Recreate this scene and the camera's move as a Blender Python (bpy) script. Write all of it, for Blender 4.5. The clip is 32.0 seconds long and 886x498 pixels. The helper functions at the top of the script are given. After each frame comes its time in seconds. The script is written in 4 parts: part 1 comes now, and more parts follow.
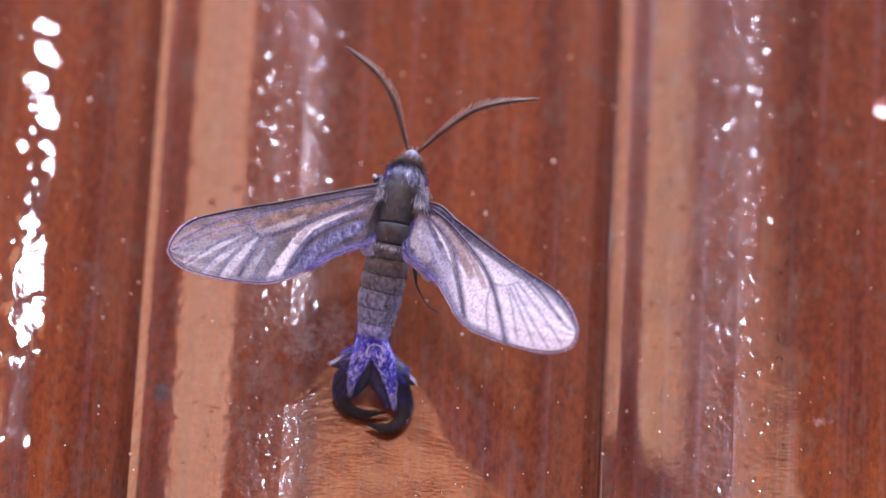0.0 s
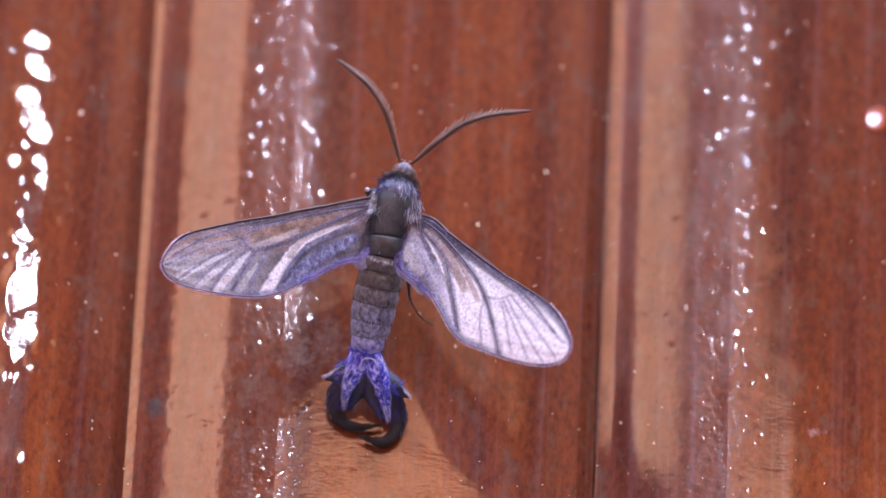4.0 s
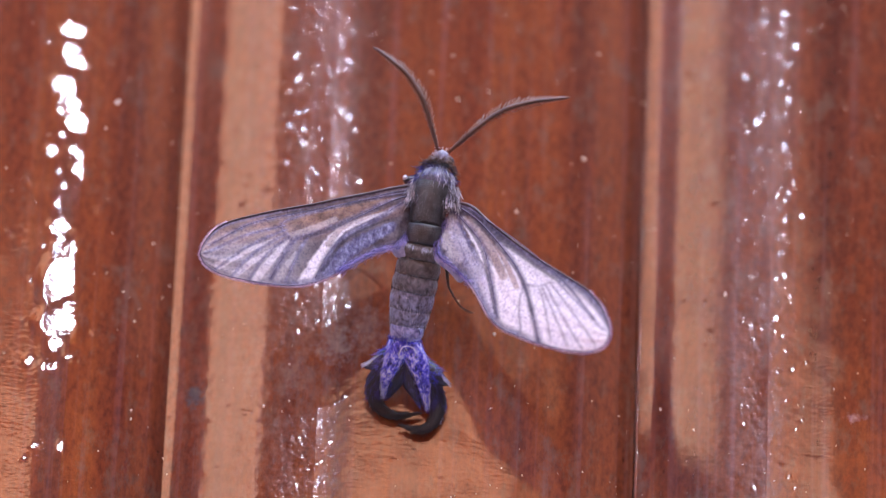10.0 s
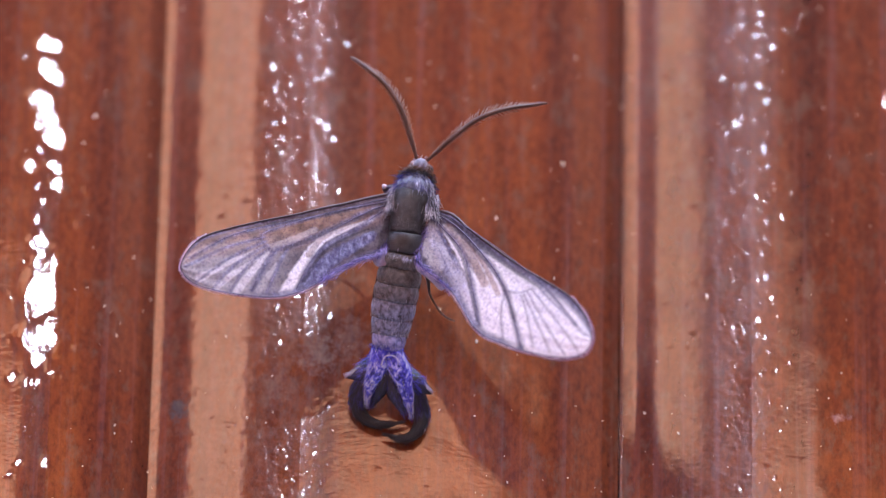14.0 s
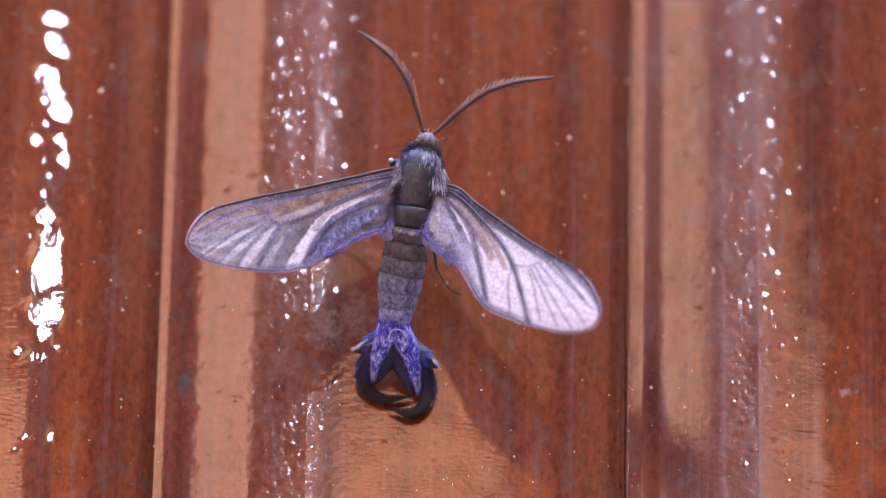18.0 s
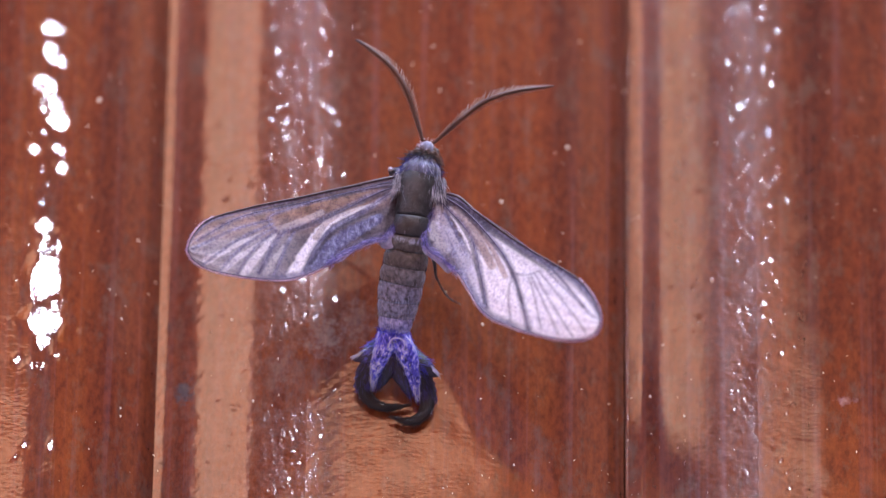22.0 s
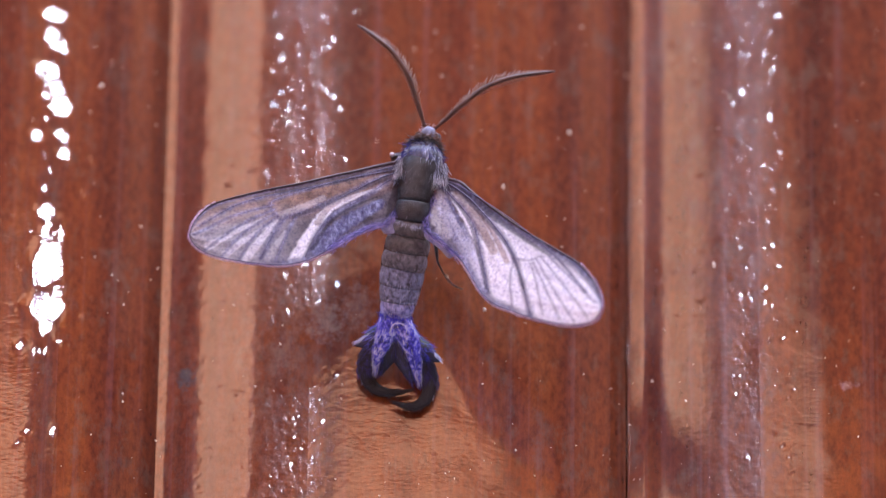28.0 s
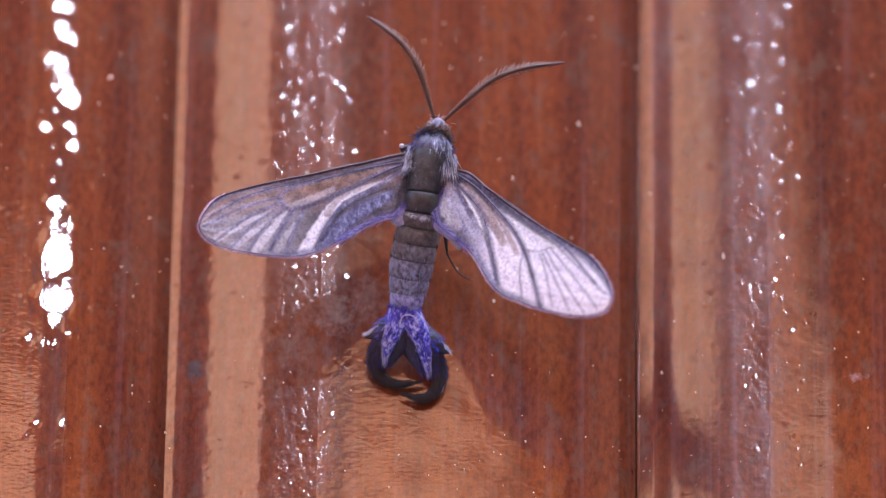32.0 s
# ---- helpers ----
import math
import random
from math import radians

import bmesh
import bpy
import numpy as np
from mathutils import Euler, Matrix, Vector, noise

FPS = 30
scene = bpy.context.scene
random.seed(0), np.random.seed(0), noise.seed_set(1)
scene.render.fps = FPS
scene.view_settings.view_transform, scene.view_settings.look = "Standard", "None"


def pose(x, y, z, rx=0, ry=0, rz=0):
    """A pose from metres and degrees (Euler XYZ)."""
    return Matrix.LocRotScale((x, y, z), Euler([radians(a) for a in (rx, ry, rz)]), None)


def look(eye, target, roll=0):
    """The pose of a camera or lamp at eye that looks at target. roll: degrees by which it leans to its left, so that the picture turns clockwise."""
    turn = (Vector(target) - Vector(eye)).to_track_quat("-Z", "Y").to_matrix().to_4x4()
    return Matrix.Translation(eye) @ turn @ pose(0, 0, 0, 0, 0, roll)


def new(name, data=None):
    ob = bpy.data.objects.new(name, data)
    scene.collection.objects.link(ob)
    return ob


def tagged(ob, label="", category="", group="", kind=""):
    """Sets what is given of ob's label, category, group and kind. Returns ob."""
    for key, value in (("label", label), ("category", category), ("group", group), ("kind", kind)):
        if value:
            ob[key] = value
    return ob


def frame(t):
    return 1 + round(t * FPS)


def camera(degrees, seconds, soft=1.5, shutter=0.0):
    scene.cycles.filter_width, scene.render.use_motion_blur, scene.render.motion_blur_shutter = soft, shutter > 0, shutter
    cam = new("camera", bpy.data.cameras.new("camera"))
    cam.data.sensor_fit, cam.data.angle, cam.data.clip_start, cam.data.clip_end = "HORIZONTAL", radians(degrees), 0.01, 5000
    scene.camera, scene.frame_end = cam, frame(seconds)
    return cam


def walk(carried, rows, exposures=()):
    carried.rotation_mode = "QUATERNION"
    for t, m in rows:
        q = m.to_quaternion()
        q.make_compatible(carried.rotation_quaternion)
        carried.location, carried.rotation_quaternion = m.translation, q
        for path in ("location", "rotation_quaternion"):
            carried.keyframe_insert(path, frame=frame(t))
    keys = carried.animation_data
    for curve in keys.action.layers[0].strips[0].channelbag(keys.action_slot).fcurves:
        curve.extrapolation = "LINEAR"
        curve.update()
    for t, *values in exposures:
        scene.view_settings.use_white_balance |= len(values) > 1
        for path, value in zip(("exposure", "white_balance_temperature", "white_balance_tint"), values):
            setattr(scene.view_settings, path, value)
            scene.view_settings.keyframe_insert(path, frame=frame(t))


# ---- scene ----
# Camera: hand-held long lens, below the moth and looking up along the wall.
PATH = [
    (0, 0.00347, -0.52881, -0.28694, 0.008, 28.533, 3.053),
    (0.5, 0.00280, -0.53002, -0.28768, -0.082, 28.478, 2.913),
    (1, 0.00566, -0.53147, -0.28541, 0.197, 28.255, 2.980),
    (1.5, 0.00449, -0.53096, -0.28400, 0.113, 28.175, 3.051),
    (2, 0.00435, -0.53056, -0.28512, 0.080, 28.305, 3.002),
    (2.5, 0.00581, -0.53084, -0.28406, 0.173, 28.283, 2.861),
    (3, 0.00313, -0.53096, -0.28541, -0.191, 28.446, 2.656),
    (3.5, 0.00365, -0.53080, -0.28390, -0.108, 28.293, 2.710),
    (5.5, -0.00023, -0.53025, -0.28190, -0.143, 28.118, 2.387),
    (6, 0.00037, -0.53023, -0.28174, -0.071, 28.055, 2.460),
    (6.5, 0.00023, -0.53014, -0.28213, -0.066, 28.055, 2.473),
    (7, 0.00023, -0.53022, -0.28255, -0.049, 28.115, 2.469),
    (7.5, 0.00236, -0.52918, -0.28265, 0.205, 28.061, 2.440),
    (8, 0.00271, -0.52934, -0.28178, 0.242, 27.949, 2.461),
    (8.5, 0.00138, -0.53002, -0.28132, 0.122, 27.912, 2.503),
    (9, 0.00062, -0.53009, -0.28110, 0.068, 27.936, 2.473),
    (9.5, 0.00234, -0.52988, -0.28173, 0.230, 27.993, 2.527),
    (10, 0.00155, -0.52974, -0.28214, 0.091, 28.074, 2.400),
    (10.5, -0.00047, -0.53065, -0.28214, -0.080, 28.014, 2.122),
    (11, 0.00010, -0.52958, -0.28423, -0.225, 28.107, 1.451),
    (11.5, 0.00030, -0.53022, -0.28146, -0.382, 27.865, 0.975),
    (12, -0.00121, -0.52977, -0.28072, -0.429, 27.930, 1.110),
    (12.5, 0.00029, -0.52979, -0.28040, -0.207, 27.889, 1.149),
    (13, 0.00019, -0.53033, -0.28078, -0.219, 27.903, 1.127),
    (13.5, 0.00098, -0.53003, -0.28108, -0.143, 28.028, 1.181),
    (14, 0.00140, -0.52990, -0.28069, -0.104, 28.014, 1.173),
    (14.5, 0.00268, -0.52951, -0.28022, 0.084, 27.965, 1.311),
    (16.5, 0.00147, -0.52984, -0.28078, -0.077, 27.893, 1.143),
    (17, 0.00106, -0.52995, -0.28098, -0.131, 27.972, 1.212),
    (17.5, 0.00101, -0.52869, -0.28123, -0.084, 27.976, 1.276),
    (18, -0.00040, -0.52913, -0.28154, -0.244, 27.907, 1.112),
    (18.5, 0.00157, -0.52884, -0.28201, -0.069, 28.045, 1.202),
    (19, -0.00072, -0.52957, -0.28195, -0.322, 28.031, 1.083),
    (19.5, -0.00207, -0.52909, -0.28273, -0.503, 28.203, 1.067),
    (20, -0.00260, -0.52872, -0.28201, -0.571, 28.151, 0.977),
    (20.5, -0.00102, -0.52822, -0.28328, -0.331, 28.202, 1.044),
    (21, -0.00242, -0.52873, -0.28320, -0.469, 28.184, 1.056),
    (21.5, -0.00331, -0.52922, -0.28231, -0.546, 28.089, 1.024),
    (22, -0.00559, -0.52819, -0.28349, -0.816, 28.186, 0.843),
    (22.5, -0.00649, -0.52750, -0.28407, -0.901, 28.245, 0.798),
    (23, -0.00657, -0.52839, -0.28326, -0.888, 28.104, 0.762),
    (23.5, -0.00494, -0.52844, -0.28334, -0.693, 28.140, 0.905),
    (24, -0.00642, -0.52880, -0.28231, -0.814, 28.026, 0.877),
    (24.5, -0.00420, -0.52893, -0.28176, -0.637, 27.935, 1.016),
    (25, -0.00439, -0.52873, -0.28283, -0.681, 28.024, 0.911),
    (25.5, -0.00147, -0.52903, -0.28248, -0.416, 28.014, 0.970),
    (27.5, -0.00337, -0.52884, -0.28404, -0.530, 28.067, 0.936),
    (28, -0.00432, -0.52858, -0.28348, -0.662, 28.047, 0.841),
    (28.5, -0.00413, -0.52816, -0.28361, -0.652, 28.077, 0.806),
    (29, -0.00395, -0.52731, -0.28571, -0.609, 28.333, 0.831),
    (29.5, -0.00543, -0.52853, -0.28401, -0.744, 28.124, 0.839),
    (30, -0.00657, -0.52740, -0.28565, -0.835, 28.273, 0.778),
    (30.5, -0.00747, -0.52797, -0.28359, -0.941, 28.081, 0.718),
    (31, -0.00749, -0.52799, -0.28451, -0.944, 28.125, 0.735),
    (31.5, -0.00702, -0.52796, -0.28533, -0.900, 28.155, 0.642),
    (32, -0.00530, -0.52814, -0.28384, -0.683, 28.026, 0.801),
]
cam = camera(7.267, 32.0, soft=1.3)
# A long lens focused on the moth; the boards behind it are a little soft.
cam.data.dof.use_dof, cam.data.dof.focus_distance, cam.data.dof.aperture_fstop = True, 0.5895, 15.0


def aim(x, y, z, yaw, pitch, roll):
    """A camera pose from its place, its heading (to the left), its pitch (up) and its roll."""
    a, b = radians(yaw), radians(pitch)
    way = Vector((-math.sin(a) * math.cos(b), math.cos(a) * math.cos(b), math.sin(b)))
    eye = Vector((x, y, z))
    return look(eye, eye + way, roll)


walk(cam, [(t, aim(*row)) for t, *row in PATH], exposures=[(0, 3.87), (3, 3.86), (9, 3.82), (19, 3.78), (32, 3.75)])

# World and lamps: sky over an assumed walled yard; warm openings and a lamp are added.
world = bpy.data.worlds.new("world")
scene.world = world
world.use_nodes = True
sky = world.node_tree.nodes.new("ShaderNodeTexSky")
sky.sky_type, sky.sun_disc = "NISHITA", False
sky.sun_elevation, sky.sun_rotation = radians(40), radians(160)
world.node_tree.nodes["Background"].inputs["Strength"].default_value = 0.165
world.node_tree.links.new(sky.outputs[0], world.node_tree.nodes["Background"].inputs["Color"])

FLOOR_Z, TOP_Z, FRONT_Y, SIDE_X = -1.45, 3.4, -3.2, 4.2


def area_lamp(name, centre, target, width, height, watts, colour):
    data = bpy.data.lights.new(name, "AREA")
    data.shape, data.size, data.size_y, data.energy, data.color = "RECTANGLE", width, height, watts, colour
    ob = new(name, data)
    ob.matrix_world = look(centre, target)
    return ob


def direction(azimuth, elevation, far):
    a, e = radians(azimuth), radians(elevation)
    return Vector((math.sin(a) * math.cos(e), -math.cos(a) * math.cos(e), math.sin(e))) * far


# Point light out of view, added to give the varnish its white glints.
bulb = bpy.data.lights.new("added_glint_light", "POINT")
bulb.energy, bulb.shadow_soft_size, bulb.color = 0.9, 0.034, (0.80, 0.78, 1.0)
bulb_place = direction(-12, 28, 2.2)
new("added_glint_light", bulb).location = bulb_place

# Materials


def nodes_of(name):
    m = bpy.data.materials.new(name)
    m.use_nodes = True
    tree = m.node_tree
    return m, tree, tree.nodes["Principled BSDF"]


def add(tree, kind, **values):
    n = tree.nodes.new(kind)
    for key, v in values.items():
        n.inputs[key].default_value = v
    return n


def coords(tree, scale=(1, 1, 1), what="Object"):
    c = tree.nodes.new("ShaderNodeTexCoord")
    mp = tree.nodes.new("ShaderNodeMapping")
    mp.inputs["Scale"].default_value = scale
    tree.links.new(c.outputs[what], mp.inputs["Vector"])
    return mp.outputs[0]


def noise_of(tree, vec, scale, detail=3.0, rough=0.5):
    n = add(tree, "ShaderNodeTexNoise", Scale=scale, Detail=detail, Roughness=rough)
    tree.links.new(vec, n.inputs["Vector"])
    return n.outputs["Fac"]


def ramp(tree, fac, stops):
    r = tree.nodes.new("ShaderNodeValToRGB")
    while len(r.color_ramp.elements) < len(stops):
        r.color_ramp.elements.new(0.5)
    for e, (at, c) in zip(r.color_ramp.elements, stops):
        e.position, e.color = at, (*c, 1)
    tree.links.new(fac, r.inputs[0])
    return r.outputs[0]


def bump(tree, fac, distance, strength=1.0, after=None):
    b = add(tree, "ShaderNodeBump", Strength=strength, Distance=distance)
    tree.links.new(fac, b.inputs["Height"])
    if after is not None:
        tree.links.new(after, b.inputs["Normal"])
    return b.outputs[0]


def mixed(tree, a, b, fac, kind="MIX"):
    m = tree.nodes.new("ShaderNodeMix")
    m.data_type, m.blend_type = "RGBA", kind
    for sock, v in ((m.inputs[6], a), (m.inputs[7], b), (m.inputs[0], fac)):
        if isinstance(v, (int, float)):
            sock.default_value = v
        elif isinstance(v, tuple):
            sock.default_value = (*v, 1)
        else:
            tree.links.new(v, sock)
    return m.outputs[2]


def simple(name, dark, light, scale, rough=0.6, relief=0.0, stretch=(1, 1, 1), detail=4.0, metal=0.0, sheen=0.0):
    """A surface of two tones with grain at two scales."""
    m, tree, p = nodes_of(name)
    v = coords(tree, stretch)
    big = noise_of(tree, v, scale, detail)
    fine = noise_of(tree, v, scale * 7.3, 2.0)
    col = ramp(tree, big, [(0.3, dark), (0.7, light)])
    grey = ramp(tree, fine, [(0.25, (0.72, 0.72, 0.72)), (0.75, (1, 1, 1))])
    tree.links.new(mixed(tree, col, grey, 1.0, "MULTIPLY"), p.inputs["Base Color"])
    p.inputs["Roughness"].default_value, p.inputs["Metallic"].default_value = rough, metal
    if sheen:
        p.inputs["Sheen Weight"].default_value = sheen
    if relief:
        tree.links.new(bump(tree, fine, relief), p.inputs["Normal"])
    return m


def ragged_patch(tree, x, z, a, b, most):
    """A ragged patch of another tint on a board, at a place and with half sizes in millimetres."""
    c = tree.nodes.new("ShaderNodeTexCoord")
    mp = tree.nodes.new("ShaderNodeMapping")
    mp.inputs["Scale"].default_value = (1000 / a, 0, 1000 / b)
    mp.inputs["Location"].default_value = (-x / a, 0, -z / b)
    tree.links.new(c.outputs["Object"], mp.inputs["Vector"])
    far = tree.nodes.new("ShaderNodeVectorMath")
    far.operation = "LENGTH"
    tree.links.new(mp.outputs[0], far.inputs[0])
    rag = tree.nodes.new("ShaderNodeMath")
    rag.operation = "MULTIPLY_ADD"
    rag.inputs[1].default_value = 3.2
    tree.links.new(noise_of(tree, coords(tree), 1500, 5.0, 0.7), rag.inputs[0])
    tree.links.new(far.outputs["Value"], rag.inputs[2])
    return graded(tree, rag.outputs[0], 1.75, 2.5, most)


def graded(tree, fac, full, none, most):
    """most where fac lies below full, falling to nothing at none."""
    r = tree.nodes.new("ShaderNodeMapRange")
    for key, v in (("From Min", full), ("From Max", none), ("To Min", most), ("To Max", 0.0)):
        r.inputs[key].default_value = v
    tree.links.new(fac, r.inputs["Value"])
    return r.outputs[0]


def lacquer(name, wave_mm, grain_mm, flat_mm, wave_scale=330, gloss=0.05, dull=0.10, until=0.0145, stain=(1.0, 1.0, 1.0), marks=(), dust_and_haze=0.0):
    """Glossy red-brown varnish over the boards: brush streaks, slow waves, and a grain that is rough on the shoulder and finer on the face."""
    m, tree, p = nodes_of(name)
    streak = noise_of(tree, coords(tree, (1, 1, 0.03)), 420, 4.0, 0.6)
    cloud = noise_of(tree, coords(tree, (1, 1, 0.35)), 55, 3.0)
    band = noise_of(tree, coords(tree, (1, 1, 0.012)), 150, 3.0, 0.55)
    base = ramp(tree, streak, [(0.25, (0.118, 0.0185, 0.0055)), (0.5, (0.175, 0.036, 0.0085)), (0.8, (0.216, 0.057, 0.013))])
    tone = ramp(tree, cloud, [(0.3, (0.75, 0.68, 0.72)), (0.7, (1.0, 1.0, 1.0))])
    deep = ramp(tree, band, [(0.33, (0.40, 0.38, 0.46)), (0.5, (0.93, 0.93, 0.93)), (0.68, (1.08, 1.3, 1.15))])
    base = mixed(tree, base, tone, 1.0, "MULTIPLY")
    base = mixed(tree, base, deep, 1.0, "MULTIPLY")
    base = mixed(tree, base, stain, 1.0, "MULTIPLY")
    split = tree.nodes.new("ShaderNodeSeparateXYZ")
    tree.links.new(tree.nodes.new("ShaderNodeTexCoord").outputs["Object"], split.inputs[0])
    for sx, sz, a, b, tint, most in marks:
        base = mixed(tree, base, tint, ragged_patch(tree, sx, sz, a, b, most))
    mottle = noise_of(tree, coords(tree, (1, 1, 0.5)), 2000, 4.0, 0.7)
    base = mixed(tree, base, ramp(tree, mottle, [(0.34, (0.62, 0.56, 0.72)), (0.62, (1.10, 1.10, 1.10))]), 1.0, "MULTIPLY")
    # Brown-grey grime in blotches.
    grime = noise_of(tree, coords(tree, (1, 1, 0.55)), 620, 5.0, 0.7)
    base = mixed(tree, base, (0.105, 0.075, 0.055), ramp(tree, grime, [(0.52, (0, 0, 0)), (0.68, (0.45, 0.45, 0.45))]))
    # The shoulder of a board, 2 to 17 mm from its lip, carries the rougher coat. Its dust tint also paints in
    # brightness missing between the glints.
    shoulder = ramp(tree, split.outputs["X"], [(0.0, (0.38,) * 3), (0.004, (0.46,) * 3), (0.0068, (0.66,) * 3), (0.0098, (1,) * 3), (until - 0.0015, (1,) * 3), (until + 0.004, (0,) * 3)])
    if dust_and_haze:
        dust = ramp(tree, noise_of(tree, coords(tree, (1, 1, 0.7)), 1100, 5.0, 0.75), [(0.42, (0, 0, 0)), (0.62, (dust_and_haze,) * 3)])
        base = mixed(tree, base, (0.21, 0.145, 0.115), mixed(tree, dust, shoulder, 1.0, "MULTIPLY"))
    # Pale violet vertical streaks: the sky's reflection painted into the base colour.
    sky_sheen = noise_of(tree, coords(tree, (1, 1, 0.014)), 1000, 3.0, 0.6)
    sky_sheen = ramp(tree, sky_sheen, [(0.54, (0, 0, 0)), (0.74, (0.08, 0.08, 0.08))])
    tree.links.new(mixed(tree, base, (0.36, 0.25, 0.33), sky_sheen), p.inputs["Base Color"])
    p.inputs["Roughness"].default_value = 0.5
    p.inputs["Specular IOR Level"].default_value = 0.05
    # Small dull pits where dust fell into the wet coat.
    pit = noise_of(tree, coords(tree, (0.75, 1, 1.5)), 1250, 2.0, 0.5)
    tree.links.new(ramp(tree, pit, [(0.29, (0.1,) * 3), (0.36, (1, 1, 1))]), p.inputs["Coat Weight"])
    p.inputs["Coat IOR"].default_value = 1.75
    # Between its beads the shoulder's coat is dull.
    patch = ramp(tree, noise_of(tree, coords(tree, (1, 1, 0.6)), 420, 3.0, 0.6), [(0.35, (gloss + dull * 0.5,) * 3), (0.6, (gloss + dull,) * 3)])
    bead = tree.nodes.new("ShaderNodeAttribute")
    bead.attribute_name = "bead"
    rough = mixed(tree, (gloss,) * 3, patch, shoulder)
    tree.links.new(mixed(tree, rough, (gloss,) * 3, bead.outputs["Fac"]), p.inputs["Coat Roughness"])
    fine = noise_of(tree, coords(tree, (0.95, 1, 1.0)), 1600, 1.0, 0.4)
    dash = noise_of(tree, coords(tree, (0.55, 1, 1.0)), 3400, 1.0, 0.5)
    drip = noise_of(tree, coords(tree, (1, 1, 0.02)), 900, 3.0, 0.5)
    wave = noise_of(tree, coords(tree, (1.35, 1, 0.9)), wave_scale, 0.0, 0.4)
    swell = noise_of(tree, coords(tree, (1, 1, 0.6)), 85, 1.0, 0.4)
    n = bump(tree, swell, 0.00006)
    w = add(tree, "ShaderNodeBump", Distance=wave_mm * 0.001)
    tree.links.new(wave, w.inputs["Height"])
    tree.links.new(n, w.inputs["Normal"])
    n = w.outputs[0]
    n = bump(tree, drip, flat_mm * 0.0005, 1.0, n)
    n = bump(tree, dash, flat_mm * 0.001, 1.0, n)
    g = add(tree, "ShaderNodeBump", Distance=grain_mm * 0.001)
    tree.links.new(fine, g.inputs["Height"])
    tree.links.new(shoulder, g.inputs["Strength"])
    tree.links.new(n, g.inputs["Normal"])
    tree.links.new(g.outputs[0], p.inputs["Coat Normal"])
    tree.links.new(g.outputs[0], p.inputs["Normal"])
    return m


VARNISH = lacquer("red_brown_varnish", 0.022, dust_and_haze=0.26, grain_mm=0.045, flat_mm=0.0042, gloss=0.075, dull=0.115, until=0.0135, marks=[(14.4, -9.0, 2.2, 2.6, (0.28, 0.24, 0.20), 0.36), (17.2, -7.6, 2.2, 2.8, (0.26, 0.20, 0.16), 0.3), (11.0, -12.0, 1.2, 3.0, (0.24, 0.20, 0.17), 0.2), (2.6, -13.2, 1.0, 1.7, (0.05, 0.05, 0.055), 0.85)])
VARNISH_EAST = lacquer("red_brown_varnish_fine", 0.022, 0.04, 0.0042, gloss=0.08, dull=0.24, until=0.0115, stain=(0.84, 0.78, 0.80), marks=[(18.6, -14.4, 1.0, 0.5, (0.45, 0.32, 0.32), 0.4)])
VARNISH_FLAT = lacquer("red_brown_varnish_smooth", 0.022, 0.001, 0.0065, 330, 0.055, 0.0)


def wing_scales(name):
    """Wing scales whose pigment runs from smoky to white, brown and blue, as laid down along the veins; on the right
    wing extra paleness stands in for light.
    """
    m, tree, p = nodes_of(name)
    att = {}
    for key in ("pale", "brown", "blue", "dark"):
        a = tree.nodes.new("ShaderNodeAttribute")
        a.attribute_name = key
        att[key] = a.outputs["Fac"]
    v = coords(tree)
    grain = noise_of(tree, v, 4200, 4.0, 0.7)
    blot = noise_of(tree, v, 900, 3.0, 0.6)
    smoke = ramp(tree, blot, [(0.3, (0.050, 0.041, 0.052)), (0.7, (0.165, 0.14, 0.17))])
    col = mixed(tree, smoke, ramp(tree, blot, [(0.3, (0.11, 0.058, 0.038)), (0.7, (0.36, 0.20, 0.135))]), att["brown"])
    fleck = noise_of(tree, coords(tree, (1, 1, 0.6)), 2600, 3.0, 0.7)
    col = mixed(tree, col, ramp(tree, fleck, [(0.34, (0.075, 0.072, 0.17)), (0.52, (0.16, 0.17, 0.32)), (0.68, (0.34, 0.37, 0.62))]), att["blue"])
    col = mixed(tree, col, (0.92, 0.91, 1.0), att["pale"])
    col = mixed(tree, col, (0.022, 0.017, 0.024), att["dark"])
    col = mixed(tree, col, ramp(tree, grain, [(0.36, (0.62, 0.60, 0.74)), (0.52, (1, 1, 1))]), 1.0, "MULTIPLY")
    tree.links.new(col, p.inputs["Base Color"])
    p.inputs["Roughness"].default_value, p.inputs["Specular IOR Level"].default_value = 0.5, 0.12
    p.inputs["Sheen Weight"].default_value = 0.1
    tree.links.new(bump(tree, grain, 0.00003), p.inputs["Normal"])
    # Some light passes through the thin membrane.
    thin, both = add(tree, "ShaderNodeBsdfTranslucent"), add(tree, "ShaderNodeMixShader", Fac=0.2)
    tree.links.new(col, thin.inputs["Color"])
    tree.links.new(p.outputs[0], both.inputs[1])
    tree.links.new(thin.outputs[0], both.inputs[2])
    tree.links.new(both.outputs[0], tree.nodes["Material Output"].inputs["Surface"])
    return m


WING = wing_scales("moth_wing_scales")
PLASTER = simple("brick_red_plaster", (0.36, 0.13, 0.066), (0.48, 0.18, 0.095), 6, 0.9, 0.002)
TILE = simple("terracotta_floor_tile", (0.18, 0.07, 0.04), (0.26, 0.11, 0.07), 4, 0.7, 0.001)
CONCRETE = simple("pale_concrete", (0.40, 0.39, 0.38), (0.56, 0.55, 0.54), 4, 0.8, 0.001)
TIMBER = simple("dark_timber", (0.035, 0.016, 0.010), (0.06, 0.03, 0.02), 8, 0.8, 0.002, (1, 8, 1))
IRON = simple("black_lamp_iron", (0.02, 0.02, 0.02), (0.04, 0.04, 0.04), 30, 0.5, 0.0)

